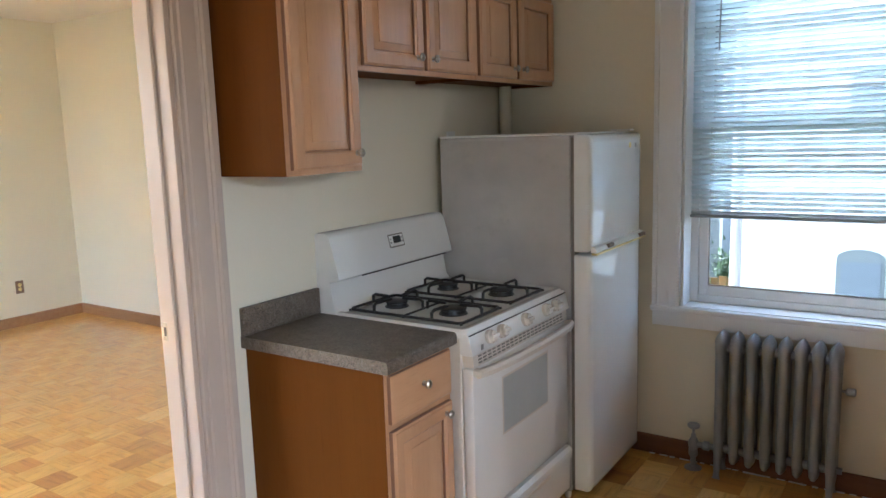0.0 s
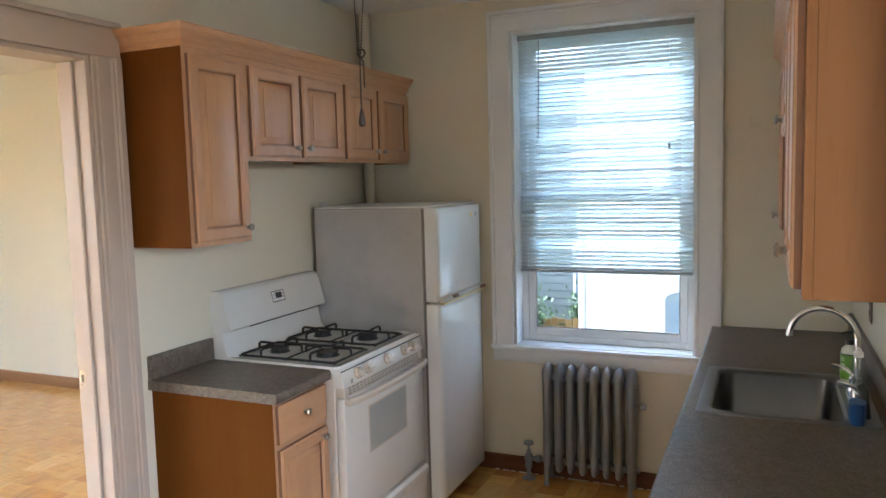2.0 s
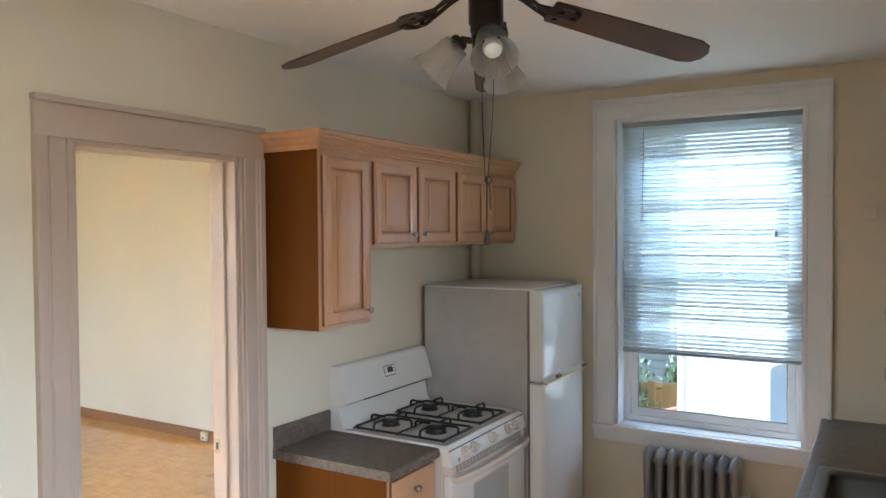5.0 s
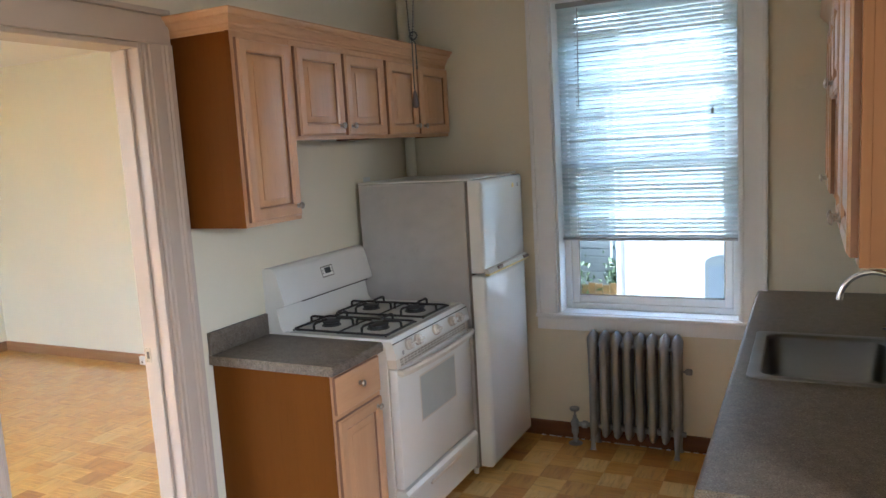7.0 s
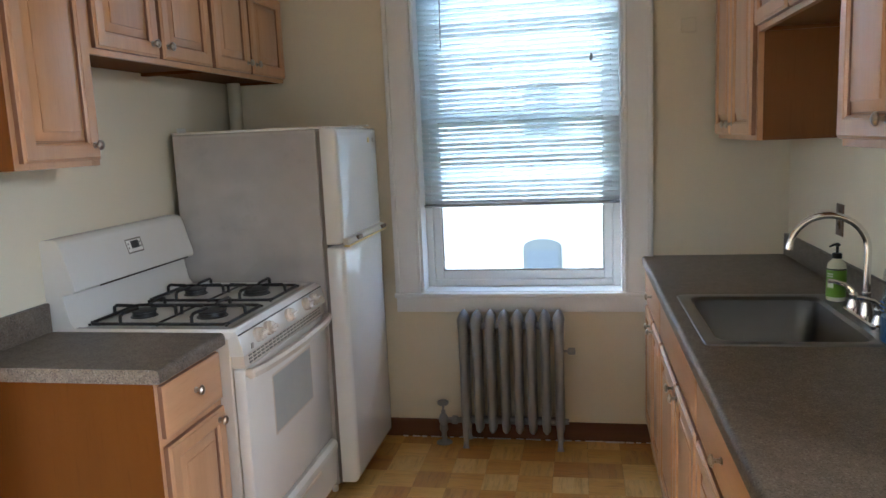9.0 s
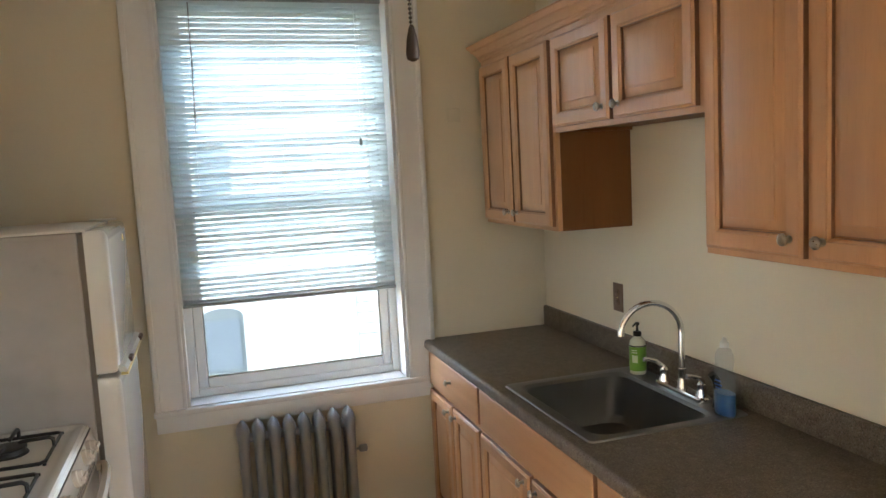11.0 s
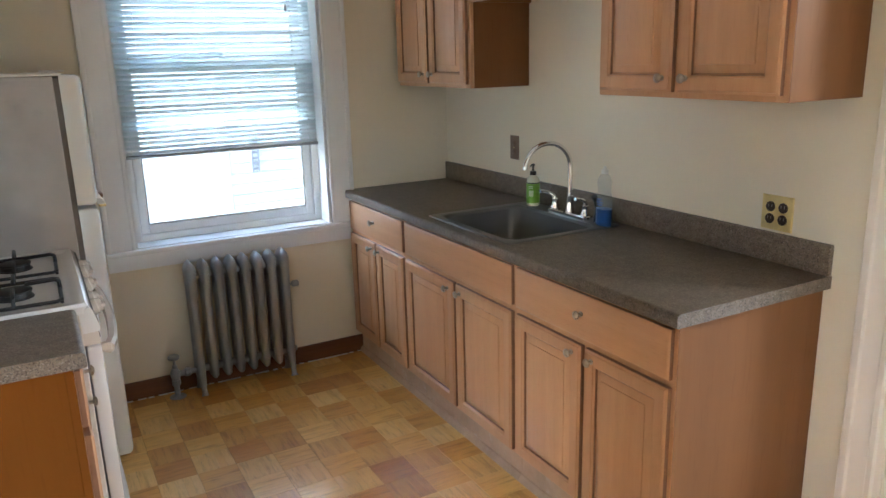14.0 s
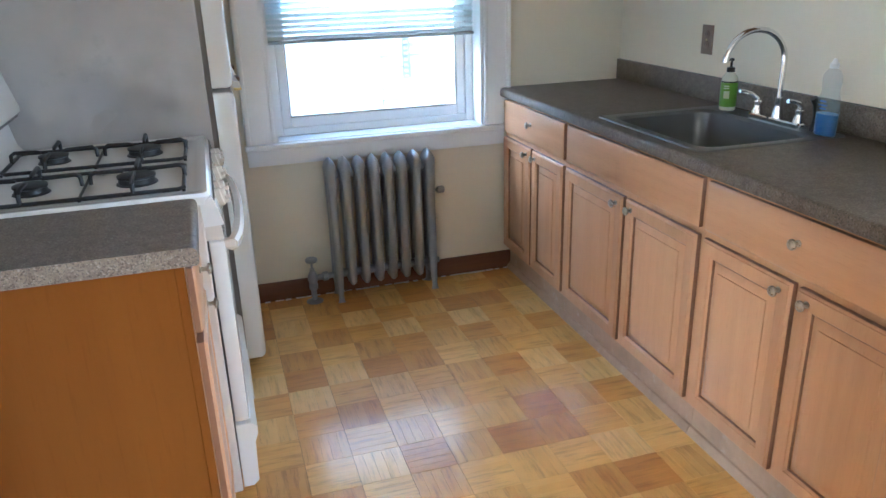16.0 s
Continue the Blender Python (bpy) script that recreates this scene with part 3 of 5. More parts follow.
# ---- doorway to the next room ----
def doorway():
    y0, y1, h = DOOR
    bm = bmesh.new()
    for a, s in ((y1, 1), (y0, -1)):
        e = a + s * 0.128
        prof = [(0.0, 0.012), (0.004, 0.016), (0.018, 0.016), (0.021, 0.012), (0.026, 0.018), (0.050, 0.020), (0.078, 0.020), (0.083, 0.014), (0.090, 0.022), (0.096, 0.022), (0.101, 0.030), (0.124, 0.030), (0.128, 0.026), (0.128, 0.0), (0.0, 0.0)]
        extrude(bm, [(hh, a + s * d) for d, hh in prof], 2, 0.0, h)
    solid("door_casing", bm, TRIMD, "glossy beige painted door casing with moulded ridges", kind="structure")
    hd = bmesh.new()
    box(hd, 0.0, 0.021, y0 - 0.128, y1 + 0.128, h + 0.0005, h + 0.108, 0.003, 2)
    box(hd, 0.0, 0.034, y0 - 0.131, y1 + 0.131, h + 0.1085, h + 0.130, 0.005, 2)
    solid("door_head_casing", hd, TRIMD, "beige painted head board of the door casing", kind="structure")
    j = bmesh.new()
    for a, s in ((y1, -1), (y0, 1)):
        box(j, -TW - 0.004, 0.003, a + s * 0.018, a, 0.0, h, 0.002)
        box(j, -0.095, -0.055, a + s * 0.030, a + s * 0.0185, 0.0, h - 0.018, 0.003)
    box(j, -TW - 0.004, 0.003, y0 + 0.0185, y1 - 0.0185, h - 0.018, h, 0.002)
    solid("door_jamb", j, TRIMD, "beige painted door jamb with a stop bead", kind="structure")
    j2 = bmesh.new()
    for a, s in ((y1, 1), (y0, -1)):
        box(j2, -TW - 0.02, -TW, a, a + s * 0.11, 0.0, h + 0.11, 0.004, 2)
    box(j2, -TW - 0.0195, -TW, y0, y1, h, h + 0.11, 0.004, 2)
    solid("door_casing_far", j2, TRIM, "off-white painted casing on the far side of the doorway", kind="structure")
    st = thing("strike_plate", "small worn brass strike plate set in the door jamb", "strike plate", (-0.115, y1 - 0.019, 0.98))
    sb = bmesh.new()
    for a in ((-0.135, -0.104, 0.952, 0.966), (-0.135, -0.104, 0.996, 1.01), (-0.135, -0.127, 0.966, 0.996), (-0.112, -0.104, 0.966, 0.996)):
        box(sb, a[0], a[1], y1 - 0.0205, y1 - 0.0182, a[2], a[3])
    part("plate", sb, KNOB, st)
    part("latch_hole", one(-0.127, -0.112, y1 - 0.0195, y1 - 0.0183, 0.966, 0.996), DARKP, st, "dark latch hole")


doorway()

# casing at the end of the sink wall
ec = bmesh.new()
prof = [(0.0, 0.026), (0.004, 0.030), (0.024, 0.030), (0.029, 0.021), (0.034, 0.019), (0.080, 0.019), (0.086, 0.024), (0.100, 0.024), (0.105, 0.013), (0.125, 0.012), (0.125, 0.0), (0.0, 0.0)]
extrude(ec, [(W - hh, -2.452 - d) for d, hh in prof], 2, 0.0, 2.30)
solid("door_casing_east", ec, TRIM, "glossy off-white painted door casing beside the sink worktop", kind="structure")
jb = bmesh.new()
box(jb, W - 0.004, W + TW + 0.004, -2.595, -2.577, 0.0, 2.17, 0.002)
box(jb, W - 0.004, W + TW + 0.004, -4.70, -4.682, 0.0, 2.17, 0.002)
box(jb, W - 0.004, W + TW + 0.004, -4.682, -2.595, 2.152, 2.17, 0.002)
solid("door_jamb_east", jb, TRIM, "off-white painted jamb of the east doorway", kind="structure")

# baseboards
bb = bmesh.new()
extrude(bb, [(-0.016, 0.0), (-0.016, 0.078), (-0.011, 0.088), (0.0, 0.090), (0.0, 0.0)], 0, 0.0, 2.05)
solid("baseboard", bb, BASEW, "brown stained wooden baseboard under the window", kind="structure")
solid("baseboard_east", one(W - 0.016, W, -2.4515, -2.3305, 0.0, 0.090, r=0.003), BASEW, "short brown baseboard beside the worktop end", kind="structure")
jk = thing("cable_clip", "small white cable outlet on the short baseboard", "cable outlet", (W - 0.02, -2.352, 0.03))
part("clip_body", one(W - 0.034, W - 0.0163, -2.366, -2.336, 0.012, 0.052, r=0.004, seg=2), WHITEP, jk)
part("clip_hole", one(W - 0.0352, W - 0.0338, -2.356, -2.346, 0.026, 0.038), DARKP, jk)
bb = bmesh.new()
extrude(bb, [(OY1 - 0.018, 0.0), (OY1 - 0.018, 0.075), (OY1 - 0.010, 0.090), (OY1, 0.092), (OY1, 0.0)], 0, OX0, -TW)
bb2 = bmesh.new()
extrude(bb2, [(OX0, 0.0), (OX0, 0.092), (OX0 + 0.010, 0.090), (OX0 + 0.018, 0.075), (OX0 + 0.018, 0.0)], 1, OY0, OY1 - 0.018)
solid("baseboard_next_north", bb, LIGHTB, "light brown wooden baseboard in the next room", kind="structure")
solid("baseboard_next_west", bb2, LIGHTB, "light brown wooden baseboard in the next room", kind="structure")


dust = bmesh.new()
rd = random.Random(21)
for i in range(26):
    x = 0.80 + i * 0.048
    w = rd.uniform(0.02, 0.05)
    d = rd.uniform(0.004, 0.014)
    extrude(dust, [(-0.0162, 0.0008), (-0.0162 - d, 0.0008), (-0.0162, 0.004)], 0, x, x + w)
solid("floor_caulk", dust, WHITEP, "uneven pale caulk along the foot of the baseboard", kind="structure")


# ---- wall cabinets ----
def crown(parent, wall_x, s, face, y0, y1, z0, z1, ends):
    """Crown moulding over a run of wall cabinets, returned to the wall at the ends given as (low, high)."""
    prof = [(0.0, 0.0), (0.006, 0.006), (0.006, 0.012), (0.014, 0.020), (0.014, 0.027), (0.026, 0.044), (0.036, 0.050), (0.036, 0.058), (0.046, 0.068), (0.050, 0.074), (0.050, 0.082)]
    k = (z1 - z0) / 0.082
    bm = bmesh.new()
    lines = []
    for o, h in prof:
        h *= k
        a = y0 - (o if ends[0] else 0)
        b = y1 + (o if ends[1] else 0)
        x = face + s * o
        lines.append([bm.verts.new(c) for c in ((wall_x, a, z0 + h), (x, a, z0 + h), (x, b, z0 + h), (wall_x, b, z0 + h))])
    for p, q in zip(lines, lines[1:]):
        for i in range(3):
            bm.faces.new((p[i], p[i + 1], q[i + 1], q[i]))
        bm.faces.new((p[3], p[0], q[0], q[3]))
    bm.faces.new(lines[0])
    bm.faces.new(lines[-1])
    return part("crown_moulding", bm, MAPLEH, parent, "stepped maple crown moulding") if parent else bm


def wall_cabinet(name_label, wall_x, s, y0, y1, z0, z1, splits, knobs, depth=0.295):
    c = thing("wall_cabinet", name_label, "kitchen cabinet", (wall_x + s * depth / 2, (y0 + y1) / 2, z0), "wall cabinets")
    xb = wall_x + s * depth
    carcass(c, wall_x + s * 0.001, xb, y0 + 0.0005, y1 - 0.0005, z0, z1)
    face_frame(c, xb, xb + s * 0.019, y0 + 0.0005, y1 - 0.0005, z0, z1, splits, [(z0, z0 + 0.036), (z1 - 0.05, z1)])
    if y0 < -1.8:
        end_skin(c, xb, xb + s * 0.0186, y0 + 0.0005, z0, z1)
    part("inner_back", one(min(xb, xb - s * 0.02), max(xb, xb - s * 0.02), y0 + 0.02, y1 - 0.02, z0 + 0.034, z1 - 0.04), INSIDE, c)
    e = [y0 - 0.0, *splits, y1]
    for i, (a, b) in enumerate(zip(e, e[1:])):
        lo = a + (0.018 if i == 0 else 0.012)
        hi = b - (0.018 if i == len(e) - 2 else 0.012)
        cabinet_door(c, xb + s * 0.0195, s, lo, hi, z0 + 0.018, z1 - 0.030, (knobs[i], z0 + 0.060) if knobs[i] else None)
    return c


UL, UR = 2.205, 2.168
wall_cabinet("tall maple wall cabinet beside the doorway, one raised-panel door closed", 0.0, 1, -1.850, -1.500, 1.463, UL, [], [-1.548], depth=0.275)
wall_cabinet("short maple wall cabinet over the stove, two panelled doors closed", 0.0, 1, -1.500, -0.752, 1.790, UL, [-1.128], [-1.185, -1.090], depth=0.275)
wall_cabinet("short maple wall cabinet over the refrigerator, two doors closed", 0.0, 1, -0.752, -0.020, 1.790, UL, [-0.405], [-0.452, -0.368], depth=0.275)
wall_cabinet("tall maple wall cabinet beside the window, two panelled doors closed", W, -1, -0.790, -0.070, 1.442, UR, [-0.420], [-0.465, -0.375])
wall_cabinet("short maple wall cabinet over the sink, two panelled doors closed", W, -1, -1.645, -0.790, 1.805, UR, [-1.212], [-1.262, -1.165])
wall_cabinet("large maple wall cabinet over the worktop end, two doors closed", W, -1, -2.385, -1.645, 1.442, UR, [-2.000], [-2.048, -1.955])
for nm, wx, s, y0, y1, z0, z1, ends in (("crown_moulding", 0.0, 1, -1.850, -0.020, UL - 0.006, 2.275, (1, 0)), ("crown_moulding", W, -1, -2.385, -0.070, UR - 0.006, 2.238, (1, 1))):
    t = thing(nm, "stepped maple crown moulding along the top of the wall cabinets", "moulding", (wx + s * 0.16, (y0 + y1) / 2, z0))
    bm = crown(None, wx + s * 0.001, s, wx + s * (0.2945 if s > 0 else 0.3145), y0, y1, z0, z1, ends)
    part("moulding", bm, MAPLEH, t)


# ---- base cabinets ----
def base_cabinet(label, wall_x, s, y0, y1, splits, knobs, drawer_knob, drawer_name="drawer_front", depth=0.585, lift=0.0):
    c = thing("base_cabinet", label, "kitchen cabinet", (wall_x + s * depth / 2, (y0 + y1) / 2, 0.0), "base cabinets")
    z0, z1 = 0.115, 0.873 + lift
    xb = wall_x + s * depth
    toe = 0.065 if s > 0 else 0.004
    y0, y1 = y0 + 0.0005, y1 - 0.0005
    carcass(c, wall_x + s * 0.001, xb, y0, y1, z0, z1)
    for a, b in ((y0, y0 + 0.016), (y1 - 0.016, y1)):
        part("plinth_side", one(wall_x + s * 0.001, xb - s * (toe + 0.013), a, b, 0.0, z0 - 0.0025), VENEER_SHADED if s > 0 else VENEER_LIT, c)
    part("toe_board", one(xb - s * toe, xb - s * (toe + 0.012), y0 + 0.0005, y1 - 0.0005, 0.0, z0 - 0.001), TOEK, c, "scuffed toe board")
    if s < 0:
        part("shoe_strip", extrude(bmesh.new(), [(xb - s * 0.0035, 0.0), (xb + s * 0.016, 0.0), (xb + s * 0.014, 0.012), (xb + s * 0.004, 0.026), (xb - s * 0.0035, 0.028)], 1, y0 + 0.001, y1 - 0.001), TOEK, c, "scuffed pale shoe strip")
    face_frame(c, xb, xb + s * 0.019, y0, y1, z0, z1, [], [(z0, z0 + 0.032), (0.683 + lift, 0.713 + lift), (z1 - 0.026, z1)])
    if y0 < -1.7:
        end_skin(c, xb, xb + s * 0.0186, y0, z0, z1)
    if splits:
        part("mullion", one(xb + s * 0.0005, xb + s * 0.0185, splits[0] - 0.02, splits[0] + 0.02, z0 + 0.032, 0.683 + lift), MAPLE, c)
    part("inner_back", one(xb - s * 0.001, xb - s * 0.018, y0 + 0.02, y1 - 0.02, z0 + 0.02, z1 - 0.02), INSIDE, c)
    drawer_front(c, xb + s * 0.0195, s, y0 + 0.014, y1 - 0.014, 0.710 + lift, 0.858 + lift, drawer_knob, drawer_name)
    e = [y0, *splits, y1]
    for i, (a, b) in enumerate(zip(e, e[1:])):
        lo = a + (0.014 if i == 0 else 0.010)
        hi = b - (0.014 if i == len(e) - 2 else 0.010)
        cabinet_door(c, xb + s * 0.0195, s, lo, hi, 0.132, 0.686 + lift, (knobs[i], 0.655 + lift))
    return c


base_cabinet("narrow maple base cabinet beside the stove, drawer over door", 0.0, 1, -1.800, -1.449, [], [-1.508], (-1.628, 0.812), depth=0.566, lift=0.018)
base_cabinet("maple base cabinet beside the window, drawer over two doors", W, -1, -0.672, -0.012, [-0.345], [-0.395, -0.300], (-0.345, 0.795))
base_cabinet("maple sink base cabinet, false drawer front over two doors", W, -1, -1.567, -0.672, [-1.140], [-1.190, -1.092], None, "false_front")
base_cabinet("maple base cabinet at the worktop end, wide drawer over two doors", W, -1, -2.330, -1.567, [-1.955], [-2.002, -1.905], (-1.948, 0.795))


# ---- worktops ----
def worktop(label, wall_x, s, y0, y1, hole=None, deep=0.637, lift=0.0):
    c = thing("worktop", label, "countertop", (wall_x + s * 0.3, (y0 + y1) / 2, 0.874 + lift))
    f = wall_x + s * deep
    top_z, low_z = CT + lift, 0.8745 + lift
    prof = [(wall_x + s * 0.001, low_z), (wall_x + s * 0.001, top_z), (f - s * 0.014, top_z), (f - s * 0.008, top_z - 0.0012), (f - s * 0.003, top_z - 0.005), (f, top_z - 0.012), (f, low_z + 0.004), (f - s * 0.003, low_z)]
    bm = bmesh.new()
    hx0, hx1, hy0, hy1 = hole or (wall_x + s * 0.4, wall_x + s * 0.2, y0 + 0.1, y1 - 0.1)
    front = prof[2:]
    ring = front + [(hx0, low_z), (hx1, low_z), prof[0], prof[1], (hx1, top_z), (hx0, top_z)]
    rows = [[bm.verts.new((x, y, z)) for x, z in ring] for y in (y0, hy0, hy1, y1)]
    n, k = len(ring), len(front)
    for i, (p, q) in enumerate(zip(rows, rows[1:])):
        for j in range(n):
            if hole and i == 1 and j in (k, k + 4):
                continue
            bm.faces.new((p[j], p[(j + 1) % n], q[(j + 1) % n], q[j]))
    bm.faces.new(rows[0])
    bm.faces.new(rows[-1])
    if hole:
        for r in rows[1:3]:
            bm.faces.new((r[k], r[k + 1], r[k + 4], r[k + 5]))
        for u, v in ((k, k + 5), (k + 1, k + 4)):
            bm.faces.new((rows[1][u], rows[1][v], rows[2][v], rows[2][u]))
    top = part("top", bm, LAM, c)
    sp = bmesh.new()
    box(sp, wall_x + s * 0.001, wall_x + s * 0.020, y0 + 0.001, y1 - 0.001, top_z + 0.0004, top_z + 0.096, 0.004, 2)
    part("backsplash", sp, LAM, c, "low laminate backsplash")
    return c


worktop("short grey-brown speckled laminate worktop beside the stove", 0.0, 1, -1.818, -1.447, deep=0.616, lift=0.018)
worktop("long grey-brown speckled laminate worktop with a sink set in", W, -1, -2.352, -0.002, (2.075, 2.505, -1.455, -0.895))


# ---- sink ----
def rounded(x0, x1, y0, y1, r, n=5):
    out = []
    for cx, cy, a in ((x1 - r, y1 - r, 0), (x0 + r, y1 - r, 90), (x0 + r, y0 + r, 180), (x1 - r, y0 + r, 270)):
        for i in range(n + 1):
            t = radians(a + 90 * i / n)
            out.append((cx + r * math.cos(t), cy + r * math.sin(t)))
    return out


def loft(loops, closed_bottom=True):
    bm = bmesh.new()
    rows = [[bm.verts.new(v) for v in lp] for lp in loops]
    for a, b in zip(rows, rows[1:]):
        n = len(a)
        for i in range(n):
            j = (i + 1) % n
            bm.faces.new((a[i], a[j], b[j], b[i]))
    if closed_bottom:
        bm.faces.new(rows[-1])
    return bm


def sink():
    t = thing("sink", "stainless steel single-bowl sink set in the worktop", "sink", (2.305, -1.175, CT))
    def lp(x0, x1, y0, y1, r, z):
        return [(x, y, z) for x, y in rounded(x0, x1, y0, y1, r)]
    loops = [lp(2.032, 2.572, -1.488, -0.862, 0.022, CT + 0.0006), lp(2.034, 2.570, -1.486, -0.864, 0.022, CT + 0.005), lp(2.040, 2.564, -1.480, -0.870, 0.022, CT + 0.0065),
             lp(2.062, 2.492, -1.460, -0.890, 0.05, CT + 0.0045), lp(2.070, 2.482, -1.452, -0.898, 0.055, CT + 0.004), lp(2.078, 2.474, -1.444, -0.906, 0.06, CT - 0.006),
             lp(2.086, 2.466, -1.436, -0.914, 0.06, CT - 0.15), lp(2.100, 2.452, -1.422, -0.928, 0.06, CT - 0.172), lp(2.130, 2.422, -1.392, -0.958, 0.05, CT - 0.180)]
    part("bowl", loft(loops), STEEL, t, "brushed steel bowl and rim")
    part("drain", turned([(0.043, 0.0), (0.041, 0.003), (0.030, 0.003), (0.026, -0.001), (0.004, -0.001)], 20, Matrix.Translation((2.276, -1.175, CT - 0.1795))), CHROME, t, "round drain strainer")


sink()


def faucet():
    bx, by, z = 2.520, -1.225, CT + 0.0055
    t = thing("faucet", "chrome gooseneck kitchen faucet with two lever handles and a side sprayer", "faucet", (bx, by, z))
    part("base_plate", loft([[(x, y, z + h) for x, y in rounded(bx - w, bx + w, by - 0.128 + k, by + 0.128 - k, 0.018)] for w, k, h in ((0.026, 0, 0.0), (0.026, 0, 0.012), (0.022, 0.004, 0.017))]), CHROME, t, "long chrome base plate")
    part("spout_base", turned([(0.019, 0.014), (0.017, 0.03), (0.0135, 0.05), (0.0115, 0.075), (0.0125, 0.077), (0.0125, 0.083), (0.0105, 0.085)], 18, Matrix.Translation((bx, by, z))), CHROME, t)
    pts = [(bx, by, z + 0.08), (bx, by, z + 0.20)]
    tip = Vector((2.312, -1.190, 0))
    way = (tip - Vector((bx, by, 0))).normalized()
    r = 0.104
    for i in range(0, 17):
        a = radians(180 - 172 * i / 16)
        pts.append((bx + way.x * (r + r * math.cos(a)), by + way.y * (r + r * math.cos(a)), z + 0.205 + r * math.sin(a)))
    e = pts[-1]
    pts.append((e[0] + way.x * 0.001, e[1], e[2] - 0.012))
    part("spout", tube(bmesh.new(), pts, [0.0100] * (len(pts) - 3) + [0.0095, 0.0112, 0.0112], 14), CHROME, t, "tall curved chrome spout")
    for y, s in ((by + 0.100, 1), (by - 0.100, -1)):
        h = part("handle_base", turned([(0.020, 0.014), (0.019, 0.022), (0.014, 0.036), (0.013, 0.050), (0.015, 0.056), (0.010, 0.062)], 16, Matrix.Translation((bx, y, z))), CHROME, t)
        part("lever", tube(bmesh.new(), [(bx, y, z + 0.045), (bx - 0.002, y + s * 0.006, z + 0.066), (bx - 0.02, y + s * 0.014, z + 0.082), (bx - 0.05, y + s * 0.018, z + 0.092), (bx - 0.068, y + s * 0.018, z + 0.094)], [0.009, 0.009, 0.0075, 0.0065, 0.0075], 10), CHROME, h, "curved chrome lever")
    part("sprayer", tube(bmesh.new(), [(bx + 0.01, by - 0.165, z), (bx + 0.01, by - 0.165, z + 0.045), (bx + 0.006, by - 0.163, z + 0.085), (bx - 0.008, by - 0.16, z + 0.105)], [0.017, 0.011, 0.013, 0.012], 12), BLACKP, t, "dark side sprayer")


faucet()


def bottles():
    z = CT + 0.0055
    x, y = 2.522, -0.958
    t = thing("hand_soap_bottle", "green-labelled hand soap bottle with a black pump on the sink rim", "soap bottle", (x, y, z))
    m = Matrix.Translation((x, y, z))
    part("bottle", turned([(0.026, 0.0), (0.0295, 0.004), (0.0295, 0.105), (0.027, 0.122), (0.016, 0.134), (0.013, 0.137), (0.013, 0.141)], 24, m), SOAP, t, "milky pale bottle")
    bm = bmesh.new()
    lathe(bm, [(0.0299, 0.014), (0.0301, 0.016), (0.0301, 0.100), (0.0299, 0.102)], 24, m)
    lab = part("label", bm, GREEN, t, "bright green label")
    bm = bmesh.new()
    lathe(bm, [(0.0300, 0.1025), (0.0303, 0.1028), (0.0303, 0.1068), (0.0300, 0.107)], 24, m)
    part("label_band", bm, BLACKP, lab)
    patch = bmesh.new()
    for (a0, a1, h0, h1) in ((198, 238, 0.045, 0.072),):
        c = [(x + 0.0304 * math.cos(radians(a)), y + 0.0304 * math.sin(radians(a))) for a in range(a0, a1 + 1, 8)]
        for p, q in zip(c, c[1:]):
            vs = [patch.verts.new((*k, z + h)) for k, h in ((p, h0), (q, h0), (q, h1), (p, h1))]
            patch.faces.new(vs)
    part("label_patch", patch, PALE, lab, "pale patch of the label")
    for h in (0.080, 0.088):
        b = bmesh.new()
        c = [(x + 0.0304 * math.cos(radians(a)), y + 0.0304 * math.sin(radians(a))) for a in range(194, 242, 8)]
        for p, q in zip(c, c[1:]):
            b.faces.new([b.verts.new((*k, z + h + d)) for k, d in ((p, 0), (q, 0), (q, 0.004), (p, 0.004))])
        part("label_line", b, PALE, lab)
    pump = part("pump", turned([(0.015, 0.139), (0.015, 0.153), (0.012, 0.156), (0.0045, 0.157), (0.0045, 0.178), (0.009, 0.179), (0.009, 0.186), (0.004, 0.189)], 16, m), BLACKP, t, "black pump head")
    part("nozzle", tube(bmesh.new(), [(x, y, z + 0.183), (x - 0.014, y - 0.008, z + 0.184), (x - 0.028, y - 0.016, z + 0.179)], [0.005, 0.004, 0.003], 8), BLACKP, pump)

    x, y = 2.500, -1.462
    t = thing("dish_soap_bottle", "clear bottle one third full of blue dish soap beside the sink", "soap bottle", (x, y, z))
    def oval(w, d, h):
        return [(x + d * math.cos(a), y + w * math.sin(a), z + h) for a in [2 * math.pi * i / 24 for i in range(24)]]
    outer = [oval(0.020, 0.012, 0), oval(0.038, 0.023, 0.001), oval(0.0405, 0.025, 0.006), oval(0.041, 0.0255, 0.09), oval(0.038, 0.0245, 0.115), oval(0.029, 0.021, 0.140), oval(0.031, 0.0215, 0.155), oval(0.035, 0.023, 0.170), oval(0.033, 0.022, 0.185), oval(0.022, 0.018, 0.200), oval(0.012, 0.012, 0.206), oval(0.0115, 0.0115, 0.209)]
    part("bottle", loft(outer), CLEAR, t, "clear plastic squeeze bottle")
    liq = [oval(0.018, 0.010, 0.0035), oval(0.0365, 0.0215, 0.004), oval(0.0385, 0.0232, 0.008), oval(0.0388, 0.0235, 0.070), oval(0.002, 0.002, 0.0702)]
    part("liquid", loft(liq), BLUE, t, "bright blue soap filling the bottom third")
    part("cap", turned([(0.0135, 0.208), (0.0135, 0.222), (0.009, 0.225), (0.006, 0.232), (0.005, 0.236)], 14, Matrix.Translation((x, y, z))), WHITEP, t, "translucent white cap")
